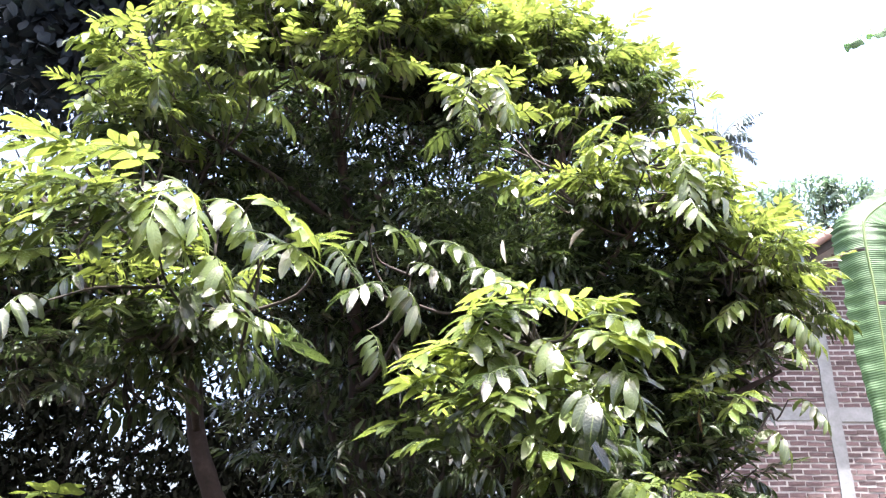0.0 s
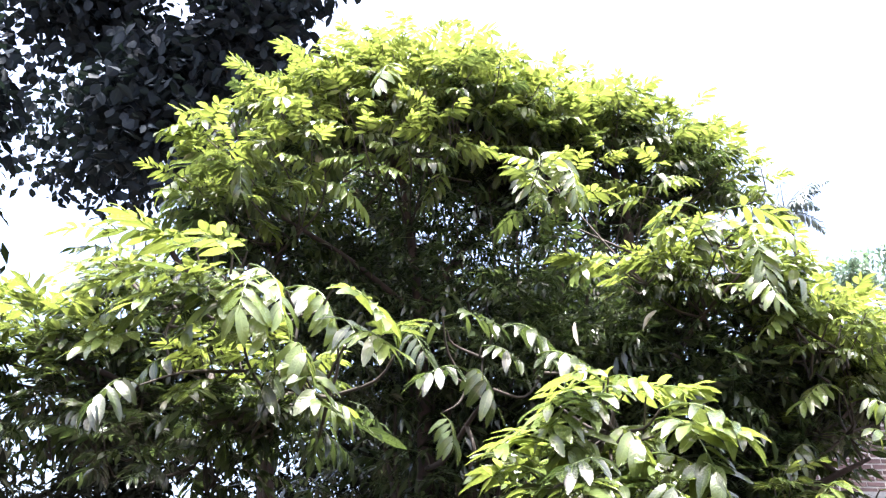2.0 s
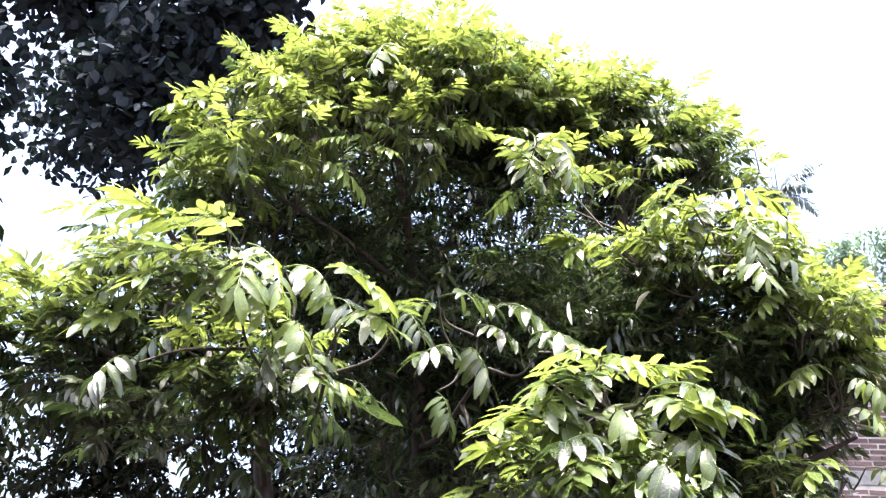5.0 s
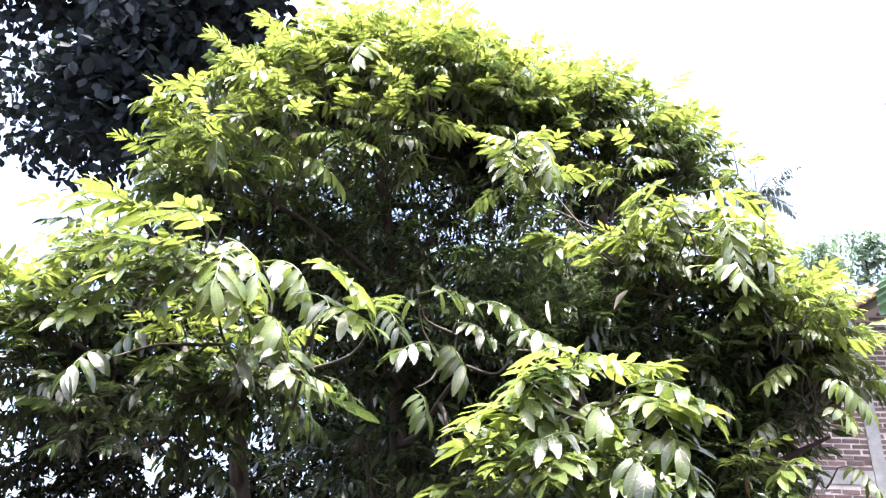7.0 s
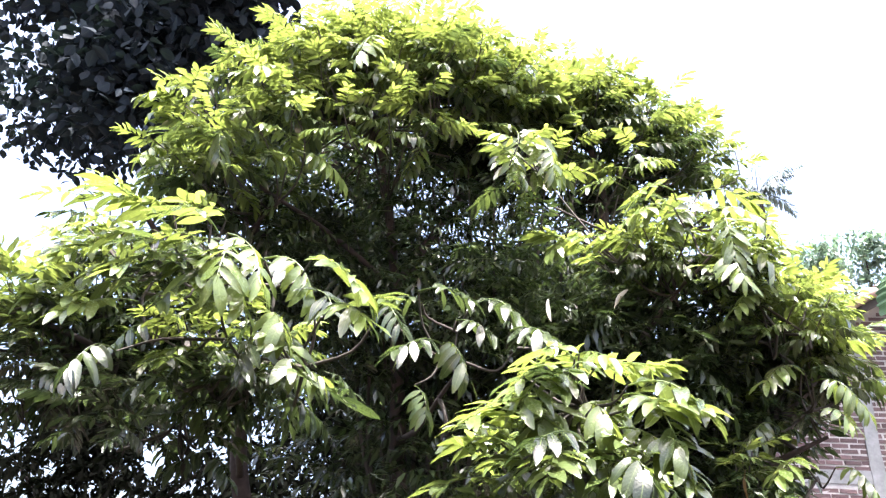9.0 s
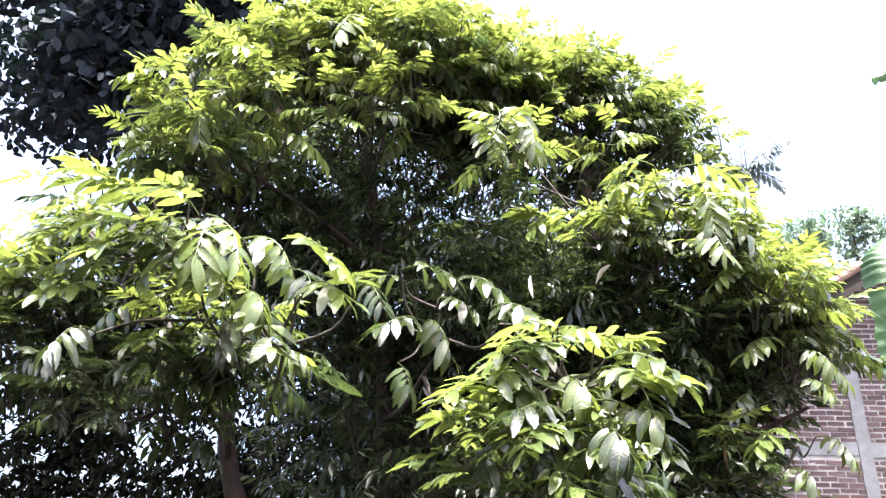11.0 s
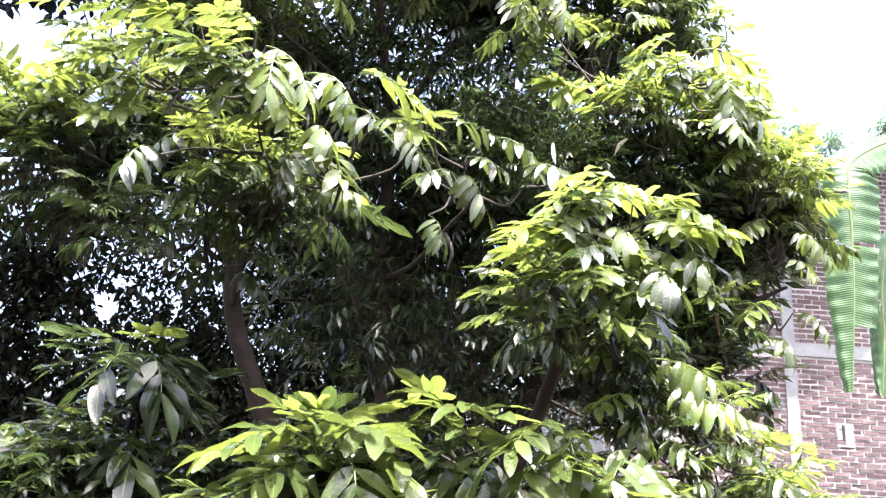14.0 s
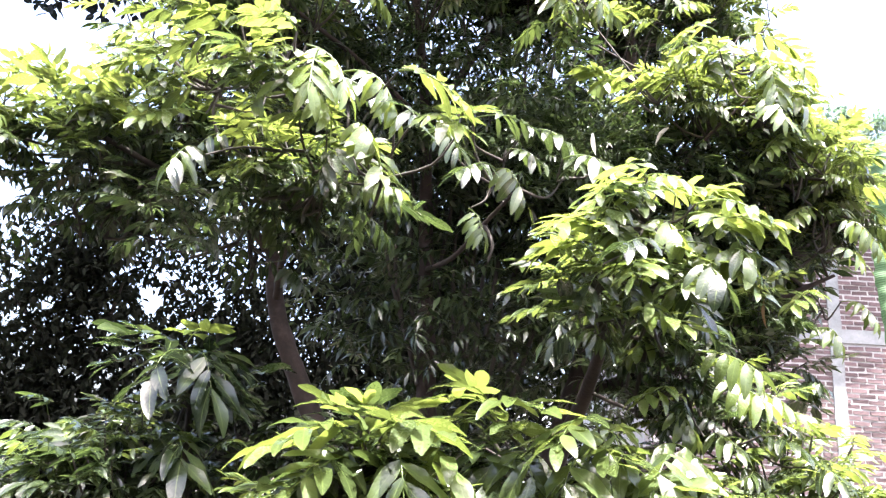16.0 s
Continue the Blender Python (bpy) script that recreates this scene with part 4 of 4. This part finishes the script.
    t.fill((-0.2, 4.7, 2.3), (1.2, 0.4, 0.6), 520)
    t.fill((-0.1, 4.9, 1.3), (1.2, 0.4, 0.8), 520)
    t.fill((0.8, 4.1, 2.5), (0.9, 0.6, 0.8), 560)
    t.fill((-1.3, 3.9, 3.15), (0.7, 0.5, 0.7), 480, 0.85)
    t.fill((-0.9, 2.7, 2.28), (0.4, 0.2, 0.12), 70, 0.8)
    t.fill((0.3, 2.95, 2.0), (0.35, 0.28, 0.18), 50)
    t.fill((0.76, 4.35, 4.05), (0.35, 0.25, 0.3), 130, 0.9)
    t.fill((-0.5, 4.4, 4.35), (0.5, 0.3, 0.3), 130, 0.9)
    t.finish()


build_fruit_tree()


def build_sapling(label, base, rows, centre, youth_light, seed, extra):
    root = thing("sapling", label, "shrub", "saplings in front of the tree")
    hubs = [(centre[0] + dx, centre[1] + dy, centre[2] + dz) for dx, dy, dz in ((0, 0, 0), (-0.15, 0, 0.05), (0.15, 0.02, 0.05), (0.0, -0.1, 0.2))]
    t = Tree(root, hubs)
    t.r = np.random.default_rng(seed)
    t.stock = BROAD_MESH
    for h in hubs:
        t.limb("stem", [base, (0.6 * base[0] + 0.4 * h[0], 0.6 * base[1] + 0.4 * h[1], 0.5 * h[2]), h], [0.022, 0.017, 0.009], 8)
    rows = [(b, tuple(Vector(b) + (Vector(e) - Vector(b)) * 1.2), h) for b, e, h in rows]
    t.bough(rows, youth_light)
    t.under(rows, youth_light - 0.15, 0.05)
    t.under(rows, youth_light - 0.3, 0.12)
    for c, r3, n, size, older in extra:
        t.lobe(c, r3, n, 7, youth_light - older, size=size, floor=-0.4)
    t.finish()


build_sapling("young leafy shrub with sunlit yellow-green feathered leaves", (-0.45, 2.5, 0), FRONT_LEAVES, (-0.53, 2.3, 1.2), 0.4, 21, [((-0.5, 2.3, 1.18), (0.35, 0.25, 0.16), 18, 0.75, 0.3)])
build_sapling("spreading leafy shrub with large glossy green leaflets", (0.4, 2.8, 0), FRONT_EAST_LEAVES, (0.2, 2.5, 1.2), 0.5, 22, [((0.25, 2.6, 1.15), (0.5, 0.3, 0.2), 26, 0.75, 0.4), ((0.9, 2.9, 1.3), (0.35, 0.3, 0.3), 20, 0.75, 0.2)])
# low age puts this shrub's shade into its leaves
build_sapling("leafy shrub with feathered leaves coloured dark green for shade", (-1.2, 2.8, 0), WEST_LEAVES, (-1.2, 2.7, 1.35), -0.05, 23, [((-1.35, 2.45, 1.3), (0.3, 0.2, 0.14), 12, 0.75, 0.2), ((-1.2, 2.75, 1.3), (0.45, 0.3, 0.25), 18, 0.75, 0.7), ((-1.6, 2.9, 1.2), (0.4, 0.35, 0.3), 14, 0.75, 0.6)])


# ---- dark trees behind, shade put into their leaf colours ----
def simple_blades(length, width, count, segs=2):
    return [blade(length * rng.uniform(0.8, 1.15), width * rng.uniform(0.85, 1.1), rng.uniform(0.1, 0.6), rng.uniform(0.05, 0.35), segs, tip=0.95) for _ in range(count)]


OVALS = simple_blades(0.165, 0.112, 6, 3)
SMALLS = simple_blades(0.125, 0.058, 6, 2)
THICK = simple_blades(0.115, 0.056, 6, 2)


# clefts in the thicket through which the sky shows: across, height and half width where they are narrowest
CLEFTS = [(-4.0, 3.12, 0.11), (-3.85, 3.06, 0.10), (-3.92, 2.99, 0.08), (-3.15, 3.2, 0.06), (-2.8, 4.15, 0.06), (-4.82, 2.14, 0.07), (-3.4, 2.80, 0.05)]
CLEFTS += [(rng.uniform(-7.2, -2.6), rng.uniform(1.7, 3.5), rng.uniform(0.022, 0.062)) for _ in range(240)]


def leaf_cloud(g, centre, radii, count, stock, r, hollow=0.5, clump=0.0):
    """Loose leaves through a rounded body, partly gathered in clumps."""
    c, r3 = np.array(centre), np.array(radii)
    d = r.normal(size=(count, 3))
    d /= np.linalg.norm(d, axis=1)[:, None]
    d *= (hollow + (1 - hollow) * r.uniform(size=count))[:, None]
    seeds = r.normal(size=(max(1, count // 60), 3))
    seeds *= (r.uniform(0.3, 1.0, len(seeds)) / np.linalg.norm(seeds, axis=1))[:, None]
    pick = r.uniform(size=count) < clump
    d[pick] = seeds[r.integers(len(seeds), size=pick.sum())] + r.normal(size=(pick.sum(), 3)) * 0.12
    place = c + d * r3
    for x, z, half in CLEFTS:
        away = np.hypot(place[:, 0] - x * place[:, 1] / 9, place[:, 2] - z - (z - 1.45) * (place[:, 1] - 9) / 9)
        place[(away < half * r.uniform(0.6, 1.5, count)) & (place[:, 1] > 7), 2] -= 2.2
    az, rx, ry, sc = np.radians(r.uniform(0, 360, count)), np.radians(r.uniform(-40, 40, count)), np.radians(r.uniform(0, 85, count)), r.uniform(0.75, 1.2, count)
    which = r.integers(len(stock), size=count)
    for k, (v, f, uv, _) in enumerate(stock):
        i = np.flatnonzero(which == k)
        if not len(i):
            continue
        n = len(v)
        p = v[None] * sc[i, None, None]
        x, y, z = p[..., 0], p[..., 1], p[..., 2]
        cy, sy = np.cos(ry[i])[:, None], np.sin(ry[i])[:, None]
        x, z = cy * x + sy * z, -sy * x + cy * z
        cx, sx = np.cos(rx[i])[:, None], np.sin(rx[i])[:, None]
        y, z = cx * y - sx * z, sx * y + cx * z
        ca, sa = np.cos(az[i])[:, None], np.sin(az[i])[:, None]
        x, y = ca * x - sa * y, sa * x + ca * y
        w = np.stack([x, y, z], -1) + place[i][:, None, :]
        faces = f[None] + (np.arange(len(i)) * n)[:, None, None]
        g.add(w.reshape(-1, 3), faces.reshape(-1, 4), np.tile(uv, (len(i), 1)), np.repeat(r.uniform(0, 0.4, len(i)), n))


def build_dark_tree(name, label, base, limbs, clouds, stock, seed, mat=SHADED_LEAF, radius=0.2, rise=0.45):
    r = np.random.default_rng(seed)
    root = thing(name, label, "tree")
    g = Geo()
    fork = (base[0] * 0.97, base[1] * 0.98, limbs[0][2] * rise)
    tube(g, smooth_line([base, (base[0] + 0.1, base[1], fork[2] * 0.5), fork], 14), [radius, radius * 0.8, radius * 0.65], 12, 0.04)
    part("trunk", g, BARK, root)
    for tip in limbs:
        g = Geo()
        mid = (0.5 * (fork[0] + tip[0]), 0.5 * (fork[1] + tip[1]), 0.5 * (fork[2] + tip[2]) + 0.25)
        tube(g, smooth_line([fork, mid, tip], 16), [radius * 0.55, radius * 0.3, radius * 0.08], 8, 0.04)
        part("limb", g, BARK, root)
    g = Geo()
    for c, r3, n, hollow, clump in clouds:
        leaf_cloud(g, c, r3, n, stock, r, hollow, clump)
    part("crown", g, mat, root, kind="stuff")


# clouds hidden behind and above the view are added to cast shade
build_dark_tree("broadleaf_tree", "tall tree with broad oval leaves coloured blue-black for shade", (-1.9, 11.6, 0),
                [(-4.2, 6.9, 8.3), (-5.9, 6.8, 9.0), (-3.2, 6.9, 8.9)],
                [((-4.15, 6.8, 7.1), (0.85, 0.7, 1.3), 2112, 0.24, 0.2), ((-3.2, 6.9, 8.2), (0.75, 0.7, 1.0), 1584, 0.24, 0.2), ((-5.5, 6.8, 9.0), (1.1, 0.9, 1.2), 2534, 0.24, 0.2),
                 ((-3.4, 6.9, 9.6), (1.6, 1.2, 0.9), 2745, 0.24, 0.2), ((-6.0, 6.4, 6.6), (0.55, 0.5, 1.6), 1003, 0.24, 0.2), ((-5.5, 9.0, 8.4), (2.3, 1.3, 1.5), 3801, 0.24, 0.2), ((-3.6, 9.6, 8.0), (1.4, 1.0, 1.0), 1900, 0.24, 0.2), ((-1.9, 9.6, 9.0), (1.3, 1.0, 0.8), 2323, 0.24, 0.2), ((-2.9, 6.5, 11.3), (2.2, 1.7, 0.8), 5491, 0.24, 0.2)], OVALS, 31, mat=SHADED_BROAD_LEAF, radius=0.2, rise=0.9)
build_dark_tree("leafy_tree", "tree with long hanging leaves coloured dark for backlight", (-5.6, 5.6, 0),
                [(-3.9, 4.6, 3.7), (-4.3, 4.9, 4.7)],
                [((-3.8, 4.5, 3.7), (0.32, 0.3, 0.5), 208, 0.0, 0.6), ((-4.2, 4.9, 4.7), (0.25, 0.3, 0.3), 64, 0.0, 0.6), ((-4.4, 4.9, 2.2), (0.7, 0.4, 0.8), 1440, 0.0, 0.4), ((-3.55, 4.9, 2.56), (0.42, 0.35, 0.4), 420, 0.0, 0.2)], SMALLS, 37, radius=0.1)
# the last cloud is an unseen canopy added to shade the leaves below
build_dark_tree("thicket_tree", "dense green tree with small leaves coloured near-black for shade", (-4.8, 9.4, 0),
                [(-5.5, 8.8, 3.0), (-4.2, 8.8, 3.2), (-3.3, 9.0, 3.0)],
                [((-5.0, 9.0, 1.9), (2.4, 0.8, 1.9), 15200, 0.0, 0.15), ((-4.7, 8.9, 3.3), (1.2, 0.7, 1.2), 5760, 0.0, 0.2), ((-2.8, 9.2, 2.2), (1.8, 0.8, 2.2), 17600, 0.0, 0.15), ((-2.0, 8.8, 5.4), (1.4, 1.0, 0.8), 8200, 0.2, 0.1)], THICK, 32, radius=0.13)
# its highest cloud is added out of sight to keep sun off this thicket
build_dark_tree("thicket_tree", "dense green tree with small leaves coloured near-black for shade", (-0.6, 9.8, 0),
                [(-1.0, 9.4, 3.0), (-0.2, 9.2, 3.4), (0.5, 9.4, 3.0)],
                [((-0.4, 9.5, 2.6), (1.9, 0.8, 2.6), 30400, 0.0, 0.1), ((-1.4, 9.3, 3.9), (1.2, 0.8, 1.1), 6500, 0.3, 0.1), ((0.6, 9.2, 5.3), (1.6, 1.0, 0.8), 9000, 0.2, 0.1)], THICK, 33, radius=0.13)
build_dark_tree("thicket_tree", "dense green tree with small leaves coloured near-black for shade", (-8.2, 10.2, 0),
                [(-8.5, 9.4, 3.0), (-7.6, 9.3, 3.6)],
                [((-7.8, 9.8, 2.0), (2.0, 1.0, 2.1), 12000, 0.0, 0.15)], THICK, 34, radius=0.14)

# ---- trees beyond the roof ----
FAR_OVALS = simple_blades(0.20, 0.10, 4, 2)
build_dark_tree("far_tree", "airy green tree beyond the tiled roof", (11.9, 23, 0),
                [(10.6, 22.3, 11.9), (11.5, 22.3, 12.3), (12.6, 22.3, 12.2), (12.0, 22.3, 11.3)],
                [((10.2, 22.2, 11.9), (1.2, 0.7, 1.1), 1300, 0.2, 0.8), ((11.7, 22.4, 12.4), (1.2, 0.7, 1.0), 1300, 0.2, 0.8), ((12.9, 22.4, 11.8), (1.2, 0.7, 1.1), 1100, 0.2, 0.8), ((10.9, 22.4, 10.8), (1.5, 0.7, 0.8), 1000, 0.2, 0.7)], FAR_OVALS, 35, HAZED_FAR_LEAF, 0.25)
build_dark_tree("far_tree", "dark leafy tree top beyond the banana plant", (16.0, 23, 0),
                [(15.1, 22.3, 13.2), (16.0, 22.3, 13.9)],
                [((15.2, 22.2, 13.3), (0.9, 0.7, 1.0), 1800, 0.2, 0.6), ((16.4, 22.4, 13.2), (1.2, 0.8, 1.3), 1800, 0.2, 0.6)], FAR_OVALS, 36, HAZED_FAR_LEAF, 0.25)


# ---- coconut palm far off ----
def build_palm(at, crown_z, seed):
    r = np.random.default_rng(seed)
    root = thing("coconut_palm", "tall far coconut palm with ragged fronds in haze-greyed green", "palm tree")
    x, y = at
    g = Geo()
    tube(g, smooth_line([(x + 1.2, y, -0.1), (x + 0.7, y, crown_z * 0.5), (x, y, crown_z)], 24), [0.22, 0.16, 0.13], 10, 0.03)
    part("trunk", g, BARK, root)
    for k in range(13):
        az = 2 * math.pi * k / 13 + r.uniform(-0.2, 0.2)
        lift = r.uniform(0.1, 1.1)
        length = r.uniform(2.1, 2.8)
        t = np.linspace(0, 1, 14)
        ang = lift - (1.3 + 0.5 * r.uniform()) * t ** 1.3
        h = np.concatenate([[0], np.cumsum(np.cos(ang[:-1]))]) * length / 13
        z = np.concatenate([[0], np.cumsum(np.sin(ang[:-1]))]) * length / 13
        line = np.stack([x + h * math.cos(az), y + h * math.sin(az), crown_z + z], 1)
        g = Geo()
        tube(g, line, [0.04, 0.02, 0.008], 5)
        for i in range(26):
            s = 0.15 + 0.84 * i / 25
            p = np.array([np.interp(s, t, line[:, j]) for j in range(3)])
            size = 0.6 * math.sin(math.pi * (0.15 + 0.8 * s)) + 0.1
            for side in (1, -1):
                m = Matrix.Translation(p) @ turn(0, 0, math.degrees(az) + side * r.uniform(40, 65)) @ turn(0, r.uniform(15, 60), 0)
                g.put(blade(size, 0.11, 0.8, 0.2, 2, r=r), m)
        part("frond", g, HAZED_PALM, root)


build_palm((13.8, 36.0), 22.4, 41)


# ---- banana plant ----
def banana_blade(g, line, half, r, fold=0.9, tears=(), pleat=0.016, sway=(0, 0, 0)):
    """A long blade hung along its midrib: pleated halves folded back, torn here and there."""
    n = len(line)
    tan = np.gradient(line, axis=0)
    tan /= np.linalg.norm(tan, axis=1)[:, None]
    face = np.array(sway, float)
    side = np.cross(tan, face)
    side /= np.linalg.norm(side, axis=1)[:, None]
    nrm = np.cross(side, tan)
    cols = 6
    t = np.linspace(0, 1, n)
    for sgn in (1, -1):
        width = half * np.clip(np.sin(np.pi * np.clip(0.06 + 0.93 * t, 0, 1)) ** 0.45, 0.05, 1) * (1 + 0.06 * np.sin(t * 17 + sgn) + 0.03 * r.normal(size=n))
        rows, uvs = [], []
        for c in range(cols + 1):
            s = c / cols
            bendv = fold * s
            off = width[:, None] * s * (np.cos(bendv) * sgn * side - np.sin(bendv) * nrm)
            ripple = (pleat * s * np.sin(np.arange(n) * np.pi * 0.5 + sgn))[:, None] * nrm + 0.03 * s * np.sin(t * 11 + c)[:, None] * nrm
            rows.append(line + off + ripple)
            uvs.append(np.stack([t, np.full(n, 0.5 + sgn * s * 0.5)], 1))
        v = np.concatenate(rows)
        idx = np.arange(v.shape[0]).reshape(cols + 1, n)
        f = []
        for i in range(n - 1):
            if any(a < t[i] < b and (side_of == sgn or side_of == 0) for a, b, side_of in tears):
                continue
            for c in range(cols):
                f.append((idx[c, i], idx[c, i + 1], idx[c + 1, i + 1], idx[c + 1, i]))
        g.add(v, f, np.concatenate(uvs), 0.3)


def build_banana():
    r = np.random.default_rng(51)
    root = thing("banana_plant", "banana plant with large drooping torn leaves by the wall", "banana plant")
    g = Geo()
    tube(g, smooth_line([(6.2, 7.8, -0.05), (6.15, 7.75, 1.6), (6.0, 7.7, 3.3), (5.9, 7.65, 3.8)], 20), [0.17, 0.14, 0.10, 0.06], 14, 0.02)
    part("pseudostem", g, PSEUDOSTEM, root)

    def leaf(points, half, fold, sway, tears, n=90, rib=0.014, label=""):
        line = smooth_line(points, n)
        g = Geo()
        banana_blade(g, line[int(n * 0.28):], half, r, fold, tears, sway=sway)
        ob = part("banana_leaf", g, BANANA, root, label)
        g = Geo()
        tube(g, line, [rib * 1.6, rib, rib * 0.35], 8, age=0.8)
        part("midrib", g, MIDRIB, ob, "green midrib")
        return ob

    leaf([(5.9, 7.6, 3.6), (5.9, 7.7, 4.9), (5.3, 7.5, 5.3), (4.6, 7.3, 5.08), (4.12, 7.15, 4.78), (4.01, 7.12, 4.55), (3.99, 7.12, 3.9), (3.95, 7.13, 3.2), (3.87, 7.15, 2.36)], 0.31, 0.45, (-0.45, -1, 0.3), ((0.52, 0.527, 1), (0.66, 0.668, -1), (0.86, 1.0, -1)), n=150, label="large hanging torn banana leaf")
    leaf([(5.9, 7.6, 3.6), (5.3, 7.8, 4.5), (4.85, 7.8, 4.2), (4.65, 7.75, 3.6), (4.58, 7.7, 3.0), (4.50, 7.7, 2.42)], 0.20, 1.0, (-0.3, -1, 0.2), ((0.5, 0.54, 1), (0.7, 0.73, -1)))
    leaf([(5.9, 7.6, 3.7), (5.95, 7.4, 5.6), (5.55, 7.2, 6.75), (4.9, 7.05, 7.1), (4.2, 7.0, 6.72)], 0.30, 0.6, (-0.4, -0.5, 1), ((0.5, 0.56, 1), (0.66, 0.72, -1), (0.8, 0.88, 1), (0.9, 0.95, -1)))
    leaf([(5.9, 7.6, 3.7), (6.4, 7.5, 4.6), (7.0, 7.4, 4.9), (7.6, 7.4, 4.4), (7.8, 7.4, 3.6)], 0.28, 0.8, (0.2, -0.6, 1), ((0.5, 0.54, 1), (0.7, 0.75, -1)))


build_banana()


# ---- bricks, laid last ----
def build_bricks():
    kinds = []
    for k in range(6):
        g = Geo()
        box(g, (-BRICK_L / 2, -0.006, 0), (BRICK_L / 2, 0.09, BRICK_H), 0.0045)
        kinds.append(g.mesh("brick", BRICK, False))
    rest = Geo()
    singles = 0
    pitch = BRICK_L + JOINT
    for row in range(9, int(7.6 / COURSE)):
        z = row * COURSE
        for k in range(-1, int((WALL_X1 - WALL_X0) / pitch) + 1):
            x = WALL_X0 + 0.11 + (k + 0.5 * (row % 2)) * pitch + rng.uniform(-0.008, 0.008)
            if x - 0.1 < WALL_X0 or x + 0.1 > WALL_X1 or z + 0.1 > min(verge_z(x - 0.1), verge_z(x + 0.1)):
                continue
            if any(abs(x - c) < COLUMN_W / 2 - 0.09 for c in (COLUMN_X, SECOND_X)) or (BEAM_Z0 - 0.05 < z < BEAM_Z1 - 0.01):
                continue
            m = pose(x, WALL_Y + rng.uniform(-0.006, 0.004), z + rng.uniform(-0.004, 0.004), 0, rng.uniform(-0.8, 0.8), rng.uniform(-1, 1))
            if singles < 300 and 4.3 < x < 6.3 and 2.0 < z < 4.7 and not (x < 4.8 and z < 2.6):
                ob = new("brick", kinds[int(rng.integers(6))])
                ob.parent = BRICK_WALL
                ob.matrix_world = m
                ob.matrix_parent_inverse = Matrix.Identity(4)
                ob.matrix_basis = m
                singles += 1
            else:
                b = Geo()
                box(b, (-BRICK_L / 2, -0.006, 0), (BRICK_L / 2, 0.09, BRICK_H), 0.0045)
                rest.put(b.packed(), m)
    part("brickwork", rest, BRICK, BRICK_WALL, "rough red-brown bricks", smooth=False, kind="stuff")


build_bricks()
